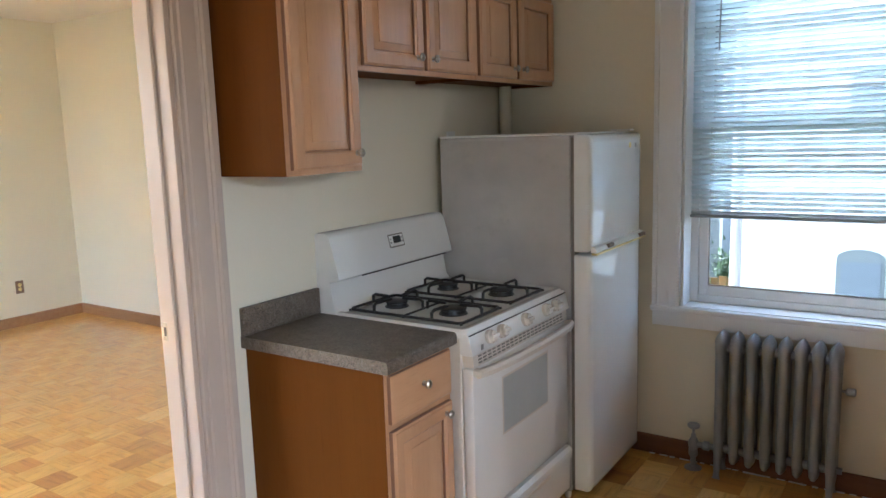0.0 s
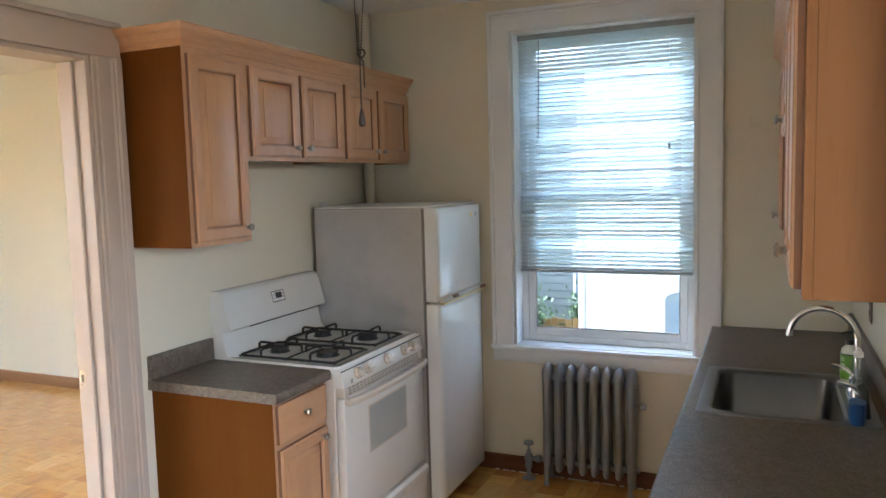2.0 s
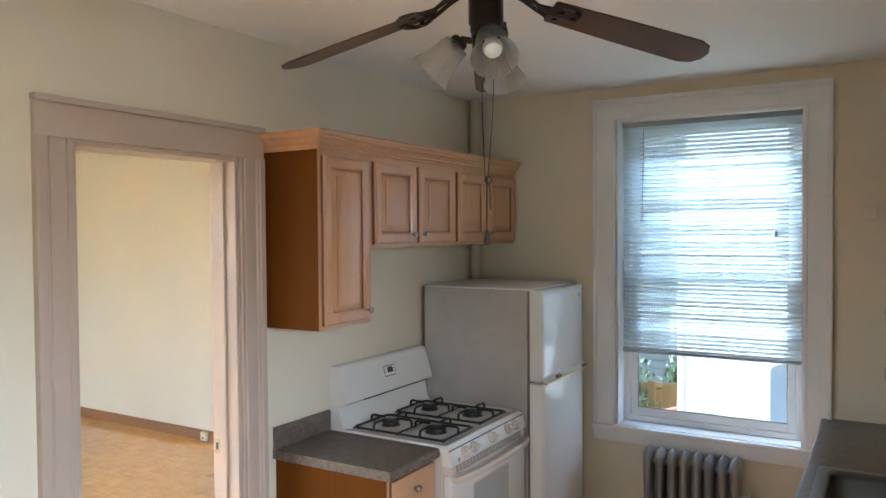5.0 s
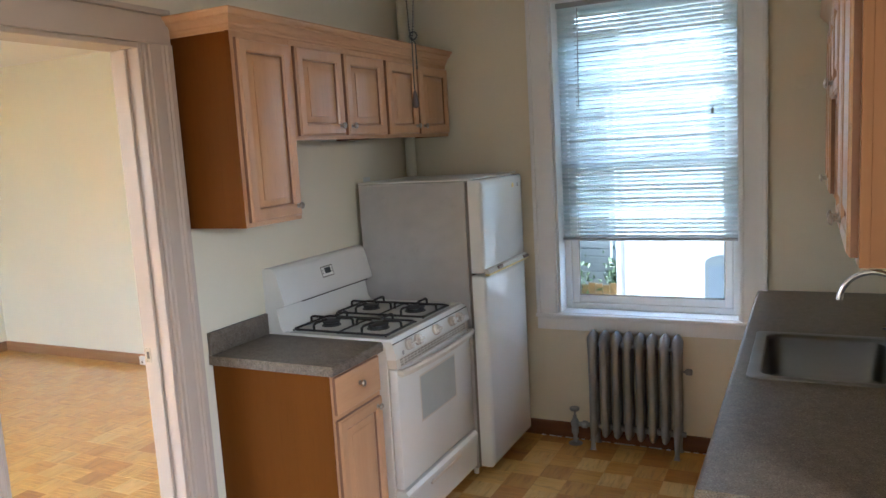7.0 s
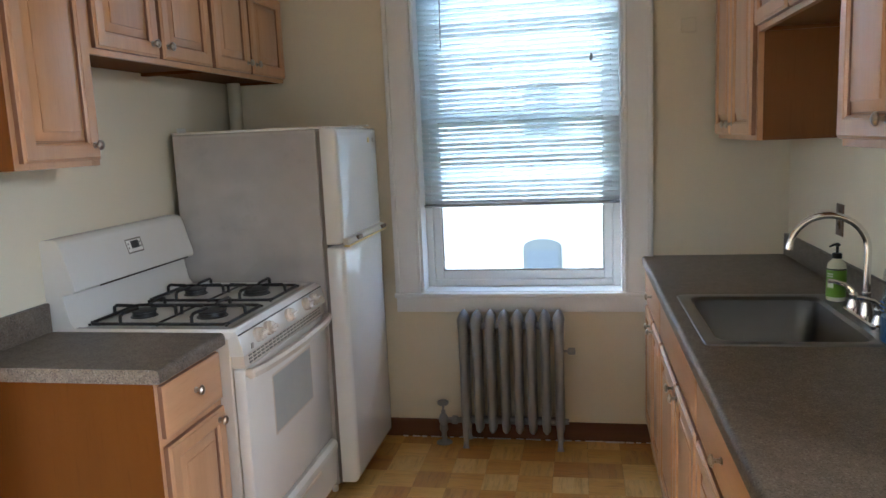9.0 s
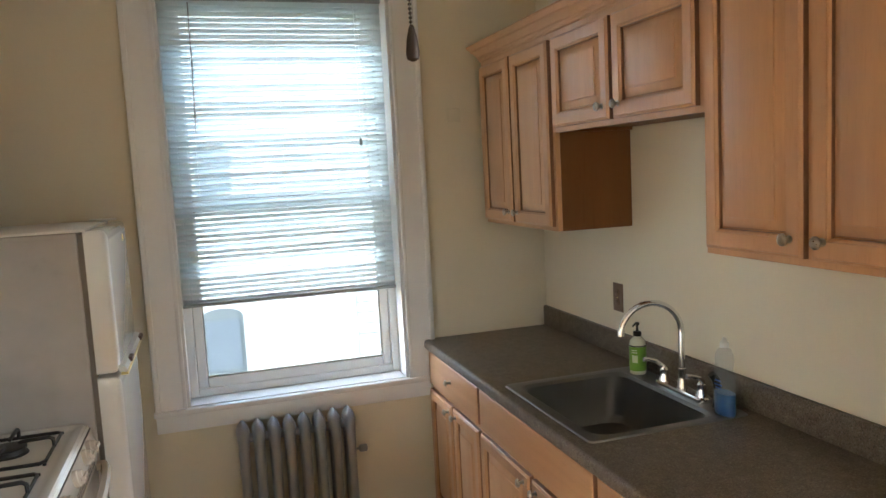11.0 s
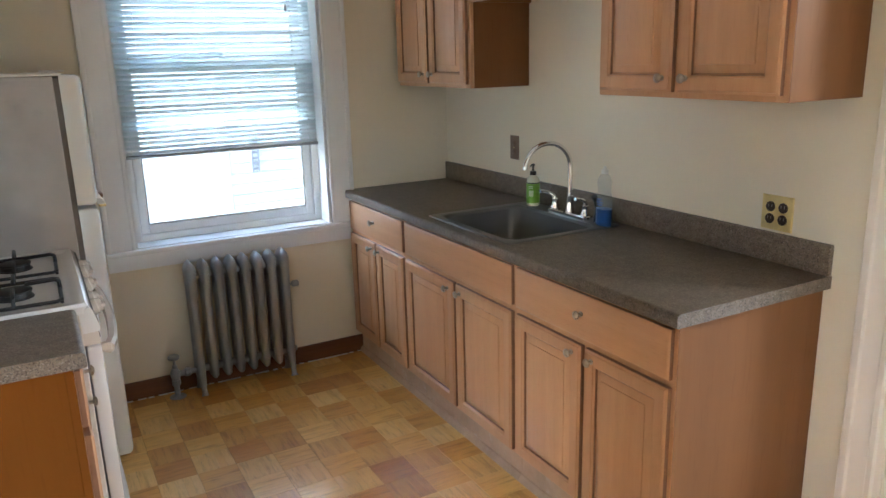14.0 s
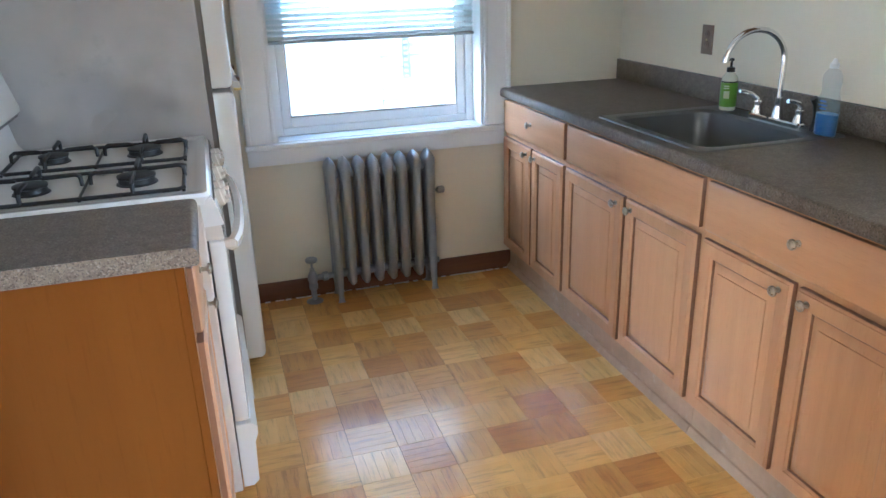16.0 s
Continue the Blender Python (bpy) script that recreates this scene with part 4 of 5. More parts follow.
    for i, (h, w) in enumerate(((0.108, 0.014), (0.096, 0.018), (0.086, 0.012))):
        part("label_line", one(x - 0.0262, x - 0.0256, y - w - 0.002 * i, y + w - 0.004, z + h, z + h + 0.004), paint("blue_print", (0.05, 0.12, 0.4), 0.5), t)


bottles()


# ---- stove ----
def stove():
    y0, y1 = -1.470, -0.712
    t = thing("stove", "white freestanding gas stove with black grates and a closed oven door", "stove", (0.33, (y0 + y1) / 2, 0.0))
    b = bmesh.new()
    box(b, 0.004, 0.628, y0 + 0.003, y1 - 0.003, 0.03, 0.895, 0.004)
    for x in (0.05, 0.55):
        for y in (y0 + 0.05, y1 - 0.05):
            box(b, x, x + 0.03, y - 0.015, y + 0.015, -0.014, 0.031)
    part("body", b, ENAM2, t, "cream white enamel body")
    # cooktop with raised rim
    def lp(i, z, r=0.02):
        return [(x, y, z) for x, y in rounded(0.058 + i, 0.652 - i, y0 + i, y1 - i, r)]
    ct = loft([lp(0.004, 0.893), lp(0, 0.898), lp(0, 0.918), lp(0.006, 0.926), lp(0.022, 0.9265), lp(0.034, 0.920), lp(0.05, 0.9185)])
    part("cooktop", ct, ENAM, t, "white enamel cooktop with a raised rim")
    bg = [(0.004, 0.896), (0.004, 1.205), (0.012, 1.215), (0.052, 1.216), (0.066, 1.210), (0.074, 1.198), (0.112, 1.062), (0.112, 1.048), (0.104, 1.040), (0.070, 1.036), (0.066, 1.030), (0.082, 0.945), (0.100, 0.922), (0.100, 0.896)]
    part("backguard", extrude(bmesh.new(), bg, 1, y0 + 0.002, y1 - 0.002), ENAM, t, "curved white backguard")
    m = look((0.0945, -1.086, 1.140), (0.0945 - 1.0, -1.086, 1.140 - 0.28))
    def on_guard(name, w, h, d, z, mat, parent, y=-1.086, lift=0.0):
        bm = bmesh.new()
        box(bm, -w / 2, w / 2, -h / 2, h / 2, 0.0, d, 0.0008)
        x = 0.112 - (z - 1.055) / (1.198 - 1.062) * 0.038 + lift
        turn = Matrix.Translation((x, y, z)) @ Matrix.Rotation(radians(90), 4, "Z") @ Matrix.Rotation(radians(90 - 15.6), 4, "X")
        bmesh.ops.transform(bm, matrix=turn, verts=bm.verts)
        return part(name, bm, mat, parent)
    disp = on_guard("clock_panel", 0.100, 0.056, 0.002, 1.142, GASKET, t)
    on_guard("clock_face", 0.088, 0.044, 0.0026, 1.142, WHITEP, disp)
    on_guard("clock_screen", 0.048, 0.028, 0.0034, 1.146, BLACKP, disp, -1.082)
    for k, yy in enumerate((-1.122, -1.122, -1.050, -1.050)):
        on_guard("button", 0.010, 0.006, 0.0036, 1.150 - 0.014 * (k % 2), GREYM, disp, yy)
    on_guard("name_mark", 0.036, 0.005, 0.0008, 1.095, GREYM, t)
    # burners and grates
    for x, y, r in ((0.215, -1.262, 0.036), (0.470, -1.262, 0.043), (0.215, -0.906, 0.036), (0.470, -0.906, 0.043)):
        bu = part("burner", turned([(r + 0.010, 0.9185), (r + 0.008, 0.922), (r + 0.004, 0.923), (r + 0.002, 0.934), (r - 0.004, 0.935)], 24, Matrix.Translation((x, y, 0))), IRON, t, "black burner base")
        part("burner_cap", turned([(r, 0.9335), (r + 0.006, 0.936), (r + 0.006, 0.941), (r - 0.006, 0.944), (0.004, 0.9445)], 24, Matrix.Translation((x, y, 0))), IRON, bu, "black round burner cap")
    for ya, yb in ((-1.400, -1.128), (-1.050, -0.778)):
        g = bmesh.new()
        yc = (ya + yb) / 2
        xs = (0.100, 0.345, 0.590)
        z = 0.926
        tube(g, [(xs[0], ya + 0.015, z), (xs[0], yb - 0.015, z)], 0.0055, 6)
        tube(g, [(xs[2], ya + 0.015, z), (xs[2], yb - 0.015, z)], 0.0055, 6)
        for y in (ya, yb):
            tube(g, [(xs[0], y + (0.015 if y == ya else -0.015), z), (xs[0] + 0.012, y, z), (xs[2] - 0.012, y, z), (xs[2], y + (0.015 if y == ya else -0.015), z)], 0.0055, 6)
        tube(g, [(xs[1], ya, z), (xs[1], yb, z)], 0.004, 6)
        for cx in (0.215, 0.470):
            for dx, dy, reach in ((1, 0, 0.122), (-1, 0, 0.112), (0, 1, 0.136), (0, -1, 0.136)):
                pts = [(cx + dx * reach, yc + dy * reach, z), (cx + dx * reach * 0.99, yc + dy * reach * 0.99, z + 0.024), (cx + dx * reach * 0.90, yc + dy * reach * 0.90, z + 0.031), (cx + dx * 0.040, yc + dy * 0.040, z + 0.029), (cx + dx * 0.030, yc + dy * 0.030, z + 0.027)]
                tube(g, pts, [0.0055, 0.006, 0.006, 0.006, 0.004], 6)
        for x in xs:
            for y in (ya, yb):
                tube(g, [(x, y, z), (x, y, 0.919)], 0.005, 6)
        part("grate", g, IRON, t, "black cast iron grate")
    # control panel
    cp = [(0.625, 0.897), (0.652, 0.9165), (0.660, 0.905), (0.676, 0.846), (0.674, 0.840), (0.628, 0.838)]
    panel = part("control_panel", extrude(bmesh.new(), cp, 1, y0 + 0.001, y1 - 0.001), ENAM, t, "white slanted control panel")
    kb = turned([(0.024, 0.0), (0.0245, 0.012), (0.021, 0.015), (0.0195, 0.025), (0.017, 0.027)], 20)
    box(kb, -0.006, 0.006, -0.022, 0.022, 0.020, 0.034, 0.002)
    kme = mesh_of("stove_knob", kb, ENAM2)
    for y in (-1.350, -1.268, -1.088, -0.918, -0.836):
        piece("stove_knob", kme, panel, (0.6675, y, 0.878), (0, 75, 0), "cream white burner knob")
    part("panel_seam", one(0.650, 0.6620, y0 + 0.004, y1 - 0.004, 0.9045, 0.9080), DARKP, panel, "dark seam under the cooktop")
    part("panel_mark", one(0.676, 0.6775, y0 + 0.055, y0 + 0.070, 0.850, 0.868), GREYM, panel)
    # vent with slots
    v = extrude(bmesh.new(), [(0.628, 0.838), (0.668, 0.838), (0.672, 0.798), (0.628, 0.798)], 1, y0 + 0.012, y1 - 0.012)
    vent = part("vent_strip", v, ENAM2, t, "slotted vent strip over the oven door")
    sme = mesh_of("slot", one(-0.006, 0.006, -0.010, 0.010, -0.0025, 0.0025), GASKET, soft=False)
    n = 21
    for i in range(n):
        a = y0 + 0.045 + i * (y1 - y0 - 0.09) / n
        for zz in (0.806, 0.817, 0.828):
            piece("slot", sme, vent, (0.6683 - (zz - 0.798) * 0.1, a + 0.010, zz + 0.0025))
    # oven door
    d = bmesh.new()
    box(d, 0.632, 0.672, y0 + 0.004, y1 - 0.004, 0.262, 0.795, 0.006, 2)
    door = part("oven_door", d, ENAM, t, "white oven door")
    part("door_window_rim", nest(bmesh.new(), 0.6715, 1, -1.272, -0.905, 0.500, 0.715, [(0, 0), (0.0, 0.0008), (0.004, 0.0014)]), ENAM2, door)
    part("door_window", nest(bmesh.new(), 0.6722, 1, -1.264, -0.913, 0.508, 0.707, [(0, 0), (0.0, 0.0010), (0.010, 0.0014)]), OVGLASS, door, "grey oven glass")
    hb = bmesh.new()
    pts = []
    for i in range(13):
        u = i / 12
        pts.append((0.690 + 0.030 * math.sin(math.pi * u) ** 0.55, y0 + 0.010 + u * (y1 - y0 - 0.020), 0.783))
    rows = []
    for x, y, z in pts:
        rows.append([hb.verts.new((x + dx, y, z + dz)) for dx, dz in ((-0.014, -0.012), (0.0, -0.018), (0.012, -0.012), (0.014, 0.004), (0.006, 0.014), (-0.010, 0.014))])
    for a, b in zip(rows, rows[1:]):
        for k in range(6):
            hb.faces.new((a[k], a[(k + 1) % 6], b[(k + 1) % 6], b[k]))
    hb.faces.new(rows[0])
    hb.faces.new(rows[-1])
    for y in (y0 + 0.022, y1 - 0.022):
        box(hb, 0.668, 0.700, y - 0.014, y + 0.014, 0.772, 0.795, 0.004)
    part("door_handle", hb, ENAM2, door, "wide bowed cream white handle")
    # drawer
    dr = bmesh.new()
    dp = [(0.632, 0.045), (0.660, 0.045), (0.676, 0.060), (0.680, 0.190), (0.690, 0.215), (0.690, 0.238), (0.676, 0.252), (0.632, 0.252)]
    extrude(dr, dp, 1, y0 + 0.004, y1 - 0.004)
    drawer = part("drawer", dr, ENAM, t, "white storage drawer with a moulded lip")
    part("drawer_pull", one(0.684, 0.694, -1.25, -0.93, 0.196, 0.212, r=0.003), ENAM2, drawer)

    # Dark bar drawn in place of the shade below the backguard lip.
    part("guard_gap", one(0.0985, 0.1130, y0 + 0.14, y1 - 0.05, 1.041, 1.046), DARKP, t, "dark strip standing in for shade under the backguard")
    t.location += Vector((-0.003, 0.027, 0.014))


stove()


# ---- refrigerator ----
def fridge():
    y0, y1, top, cut = -0.668, -0.070, 1.560, 1.080
    t = thing("refrigerator", "old white top-freezer refrigerator with greyer side and glossy closed doors", "refrigerator", (0.37, (y0 + y1) / 2, 0.0))
    b = bmesh.new()
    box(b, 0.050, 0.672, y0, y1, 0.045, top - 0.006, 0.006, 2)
    body = part("body", b, FRSIDE, t, "grey-white side with shallow dents")
    nx, nz = 40, 90
    g = bmesh.new()
    rows = []
    for j in range(nz + 1):
        z = 0.052 + (top - 0.020 - 0.052) * j / nz
        row = []
        for i in range(nx + 1):
            x = 0.057 + (0.665 - 0.057) * i / nx
            k = min(1.0, min(i, nx - i, j, nz - j) / 6)
            d = 0.0120 * noise.noise(Vector((x * 4, 3.1, z * 5))) + 0.0075 * noise.noise(Vector((x * 8 + z * 5, 7.7, z * 17 - x * 6))) + 0.0009 * noise.noise(Vector((x * 24, 1.2, z * 60)))
            row.append(g.verts.new((x, y0 - 0.0012 - k * (0.007 + d), z)))
        rows.append(row)
    for p, q in zip(rows, rows[1:]):
        for i in range(nx):
            g.faces.new((p[i], p[i + 1], q[i + 1], q[i]))
    part("side_skin", g, FRSIDE, body, "wrinkled grey metal side")
    part("top_cover", one(0.048, 0.700, y0 - 0.002, y1 + 0.002, top - 0.0055, top + 0.004, r=0.004, seg=2), WHITEP, t, "white top cover")
    part("gasket", one(0.6725, 0.6895, y0 + 0.010, y1 - 0.010, 0.075, top - 0.014), GASKET, t, "grey door gasket")
    for name, z0, z1 in (("freezer_door", cut + 0.006, top - 0.003), ("lower_door", 0.060, cut - 0.006)):
        d = bmesh.new()
        loops = []
        for i, x in ((0.0, 0.690), (0.0, 0.742), (0.004, 0.752), (0.012, 0.758), (0.030, 0.761)):
            loops.append([(x, y, z) for y, z in rounded(y0 + i, y1 - i, z0 + i, z1 - i, 0.008, 3)])
        rows = [[d.verts.new(v) for v in lp] for lp in loops]
        for a, bq in zip(rows, rows[1:]):
            n = len(a)
            for k in range(n):
                d.faces.new((a[k], a[(k + 1) % n], bq[(k + 1) % n], bq[k]))
        d.faces.new(rows[0])
        d.faces.new(rows[-1])
        door = part(name, d, FRDOOR, t, "glossy white door")
        if name == "freezer_door":
            part("maker_badge", turned([(0.013, 0.0), (0.013, 0.003), (0.010, 0.004), (0.009, 0.0025)], 20, Matrix.Translation((0.7605, y1 - 0.155, z1 - 0.055)) @ Matrix.Rotation(radians(90), 4, "Y")), BRASS, door, "small round badge")
            part("badge_mark", one(0.7605, 0.7625, y1 - 0.090, y1 - 0.072, z1 - 0.066, z1 - 0.046, r=0.001), GREYM, door)
            part("sticker", one(0.7605, 0.7609, y1 - 0.250, y1 - 0.205, z1 - 0.085, z1 - 0.030), WHITEP, door)
    h = bmesh.new()
    extrude(h, [(0.756, cut + 0.030), (0.775, cut + 0.024), (0.783, cut + 0.010), (0.780, cut + 0.004), (0.758, cut + 0.006)], 1, y0 + 0.010, y1 - 0.010)
    hd = part("handle", h, WHITEP, t, "cream plastic handle strip between the doors")
    part("handle_trim", one(0.7615, 0.786, y0 + 0.004, y1 - 0.004, cut - 0.004, cut + 0.004, r=0.002), BRASS, hd, "worn gold-coloured trim strip")
    part("handle_pad", one(0.772, 0.7885, y0 + 0.13, y0 + 0.19, cut + 0.010, cut + 0.026, r=0.003), BROWNP, hd, "brown patch of old adhesive")
    part("handle_end", one(0.765, 0.7885, y1 - 0.085, y1 - 0.012, cut + 0.006, cut + 0.022, r=0.003), BROWNP, hd, "brown handle end")
    part("hinge", one(0.640, 0.735, y1 - 0.075, y1 - 0.030, top + 0.0045, top + 0.012, r=0.002), WHITEP, t, "white top hinge cover")
    for y in (y0 + 0.04, y1 - 0.04):
        for x in (0.09, 0.64):
            part("foot", turned([(0.012, 0.0), (0.014, 0.006), (0.014, 0.046)], 12, Matrix.Translation((x, y, 0))), WHITEP, t)
    part("kick_plate", one(0.665, 0.685, y0 + 0.02, y1 - 0.02, 0.048, 0.074), GASKET, t)


fridge()


# ---- radiator ----
def radiator():
    xs0, pitch, yc = 1.143, 0.0648, -0.084
    t = thing("radiator", "silver-painted cast iron radiator with eight pointed sections under the window", "radiator", (1.36, yc, 0.0))
    z0, z1 = 0.075, 0.676

    def section(legs):
        bm = bmesh.new()
        for cy in (-0.034, 0.034):
            prof = [(z0 + 0.0, 0.008), (z0 + 0.015, 0.016), (z0 + 0.05, 0.0215), (z0 + 0.3, 0.0205), (z1 - 0.10, 0.0225), (z1 - 0.055, 0.025)]
            rows = []
            for z, r in prof:
                rows.append([bm.verts.new((r * math.cos(a), cy + r * 1.05 * math.sin(a), z)) for a in [2 * math.pi * k / 14 for k in range(14)]])
            for a, b in zip(rows, rows[1:]):
                for k in range(14):
                    bm.faces.new((a[k], a[(k + 1) % 14], b[(k + 1) % 14], b[k]))
            bm.faces.new(rows[0])
            bm.faces.new(rows[-1])
        # pointed head over both columns and a foot joining them
        for prof in ([(z1 - 0.105, 0.0225, 0.058), (z1 - 0.060, 0.0265, 0.062), (z1 - 0.045, 0.0285, 0.061), (z1 - 0.025, 0.022, 0.054), (z1 - 0.010, 0.012, 0.040), (z1, 0.002, 0.020)], [(z0 - 0.004, 0.010, 0.040), (z0 + 0.01, 0.019, 0.055), (z0 + 0.05, 0.021, 0.056), (z0 + 0.075, 0.016, 0.040)]):
            rows = []
            for z, w, d in prof:
                ring = []
                for k in range(18):
                    a = 2 * math.pi * k / 18
                    c, s2 = math.cos(a), math.sin(a)
                    ring.append(bm.verts.new((w * math.copysign(abs(c) ** 0.8, c), d * math.copysign(abs(s2) ** 0.7, s2), z)))
                rows.append(ring)
            for a, b in zip(rows, rows[1:]):
                for k in range(18):
                    bm.faces.new((a[k], a[(k + 1) % 18], b[(k + 1) % 18], b[k]))
            bm.faces.new(rows[0])
            bm.faces.new(rows[-1])
        if legs:
            for s in (-1, 1):
                tube(bm, [(0, s * 0.034, z0 + 0.06), (0, s * 0.046, z0), (0, s * 0.052, 0.03), (0, s * 0.058, 0.010), (0, s * 0.062, 0.0)], [0.020, 0.016, 0.0125, 0.014, 0.019], 10)
        return bm

    plain, legged = mesh_of("radiator_section", section(False), SILVER), mesh_of("radiator_end_section", section(True), SILVER)
    for i in range(8):
        piece("section", legged if i in (0, 7) else plain, t, (xs0 + i * pitch, yc, 0))
    for i in range(7):
        for z in (0.125, 0.600):
            part("nipple", turned([(0.017, -0.017), (0.020, -0.006), (0.020, 0.006), (0.017, 0.017)], 12, Matrix.Translation((xs0 + (i + 0.5) * pitch, yc, z)) @ Matrix.Rotation(radians(90), 4, "Y")), SILVER, t)
    x1 = xs0 + 7 * pitch
    v = bmesh.new()
    tube(v, [(x1 + 0.015, yc, 0.475), (x1 + 0.040, yc, 0.475)], 0.006, 8)
    tube(v, [(x1 + 0.038, yc, 0.475), (x1 + 0.046, yc, 0.475), (x1 + 0.072, yc, 0.475), (x1 + 0.076, yc, 0.475)], [0.010, 0.017, 0.017, 0.012], 14)
    part("air_vent", v, SILVER, t, "small round air vent")
    pl = bmesh.new()
    tube(pl, [(x1 + 0.012, yc, 0.125), (x1 + 0.040, yc, 0.125)], [0.018, 0.014], 8)
    part("plug", pl, SILVER, t, "square end plug")
    w = thing("radiator_valve", "silver-painted steam valve with a round handwheel on the floor pipe", "valve", (1.025, yc, 0.0))
    b = bmesh.new()
    tube(b, [(1.025, yc, 0.0), (1.025, yc, 0.075)], 0.013, 12)
    tube(b, [(1.025, yc, 0.060), (1.025, yc, 0.066), (1.025, yc, 0.090), (1.025, yc, 0.096)], [0.016, 0.021, 0.021, 0.016], 8)
    tube(b, [(1.025, yc, 0.095), (1.025, yc, 0.112), (1.025, yc, 0.130), (1.025, yc, 0.150)], [0.018, 0.024, 0.024, 0.014], 14)
    tube(b, [(1.036, yc, 0.118), (1.075, yc, 0.120)], 0.014, 12)
    tube(b, [(1.068, yc, 0.120), (1.074, yc, 0.120), (1.092, yc, 0.120), (1.098, yc, 0.120)], [0.017, 0.023, 0.023, 0.017], 8)
    tube(b, [(1.096, yc, 0.120), (1.126, yc, 0.122)], 0.014, 12)
    part("valve_body", b, SILVER, w)
    part("stem", turned([(0.011, 0.148), (0.011, 0.166), (0.006, 0.168), (0.006, 0.198)], 12, Matrix.Translation((1.025, yc, 0))), SILVER, w)
    part("handwheel", turned([(0.010, 0.194), (0.024, 0.198), (0.0285, 0.204), (0.0285, 0.212), (0.022, 0.217), (0.006, 0.216)], 18, Matrix.Translation((1.025, yc, 0))), SILVER, w, "round handwheel")
    part("floor_collar", turned([(0.040, 0.0), (0.038, 0.004), (0.016, 0.010), (0.014, 0.012)], 20, Matrix.Translation((1.025, yc, 0.001))), SILVER, w, "floor collar round the pipe")


radiator()


# ---- ceiling fan ----
def fan():
    cx, cy = 1.330, -2.372
    t = thing("ceiling_fan", "bronze ceiling fan with walnut blades and three ribbed glass shades", "ceiling fan", (cx, cy, H))
    c = Matrix.Translation((cx, cy, 0))
    part("canopy", turned([(0.030, 2.640), (0.055, 2.650), (0.070, 2.675), (0.072, H)], 24, c), BRONZE, t)
    part("downrod", turned([(0.013, 2.60), (0.013, 2.66)], 14, c), BRONZE, t)
    part("motor", turned([(0.050, 2.505), (0.095, 2.513), (0.120, 2.530), (0.124, 2.560), (0.118, 2.590), (0.090, 2.612), (0.050, 2.622), (0.018, 2.626)], 32, c), BRONZE, t, "dark bronze motor housing")
    part("switch_housing", turned([(0.036, 2.396), (0.043, 2.402), (0.043, 2.418), (0.047, 2.423), (0.047, 2.500), (0.043, 2.506)], 24, c), BRONZE, t)
    kit = part("light_kit", turned([(0.010, 2.345), (0.022, 2.350), (0.034, 2.365), (0.040, 2.383), (0.036, 2.397)], 24, c), BRONZE, t, "bronze lamp fitter")
    for k in range(5):
        a = math.atan2(0.908, -0.419) + k * 2 * math.pi / 5
        r = Matrix.Translation((cx, cy, 0)) @ Matrix.Rotation(a, 4, "Z")
        arm = bmesh.new()
        for s in (-1, 1):
            tube(arm, [(0.085, s * 0.012, 2.508), (0.110, s * 0.014, 2.496), (0.145, s * 0.016, 2.474), (0.175, s * 0.030, 2.464), (0.200, s * 0.048, 2.459), (0.232, s * 0.050, 2.453), (0.255, s * 0.030, 2.449), (0.262, 0.0, 2.447)], [0.008, 0.007, 0.006, 0.006, 0.006, 0.006, 0.006, 0.006], 8)
        tube(arm, [(0.145, 0, 2.474), (0.200, 0, 2.459), (0.262, 0, 2.447)], [0.009, 0.007, 0.006], 8)
        for x, y in ((0.205, 0.030), (0.205, -0.030), (0.245, 0)):
            z = 2.458 - (x - 0.2) * 0.19
            tube(arm, [(x, y, z - 0.008), (x, y, z + 0.006)], 0.008, 8)
        bmesh.ops.transform(arm, matrix=r, verts=arm.verts)
        iron = part("blade_arm", arm, BRONZE, t, "cast bronze blade arm with open scrolls")
        bl = bmesh.new()
        out = [(0.185, -0.046), (0.190, -0.052), (0.40, -0.061), (0.615, -0.066), (0.648, -0.050), (0.664, -0.020), (0.664, 0.020), (0.648, 0.050), (0.615, 0.066), (0.40, 0.061), (0.190, 0.052), (0.185, 0.046)]
        extrude(bl, out, 2, 0.0, 0.006)
        tip = Matrix.Translation((0, 0, 2.503)) @ Matrix.Rotation(radians(12.2), 4, "Y") @ Matrix.Rotation(radians(-11), 4, "X")
        bmesh.ops.transform(bl, matrix=tip, verts=bl.verts)
        b = part("blade", bl, WALNUT, t, "dark walnut fan blade with clipped corners")
        b.matrix_basis = Matrix.Translation(t.location) @ Matrix.Identity(4)
        b.location = (0, 0, 0)
        b.data.transform(Matrix.Translation(t.location))
        b.matrix_basis = Matrix.Rotation(a, 4, "Z")
        b.location = (0, 0, -t.location.z)
        del iron
    for az in (-55, -160, 98):
        a = radians(az)
        way = Vector((math.cos(a), math.sin(a), 0))
        p0 = Vector((cx, cy, 2.378)) + way * 0.030
        p1 = Vector((cx, cy, 2.385)) + way * 0.066
        down = (way * 0.72 + Vector((0, 0, -0.70))).normalized()
        tube_b = tube(bmesh.new(), [p0, p1, p1 + down * 0.012], 0.009, 10)
        arm = part("lamp_arm", tube_b, BRONZE, kit)
        m = Matrix.Translation(p1) @ down.to_track_quat("Z", "Y").to_matrix().to_4x4()
        part("socket_cup", turned([(0.018, 0.0), (0.024, 0.006), (0.026, 0.026), (0.024, 0.030)], 20, m), BRONZE, kit)
        g = bmesh.new()
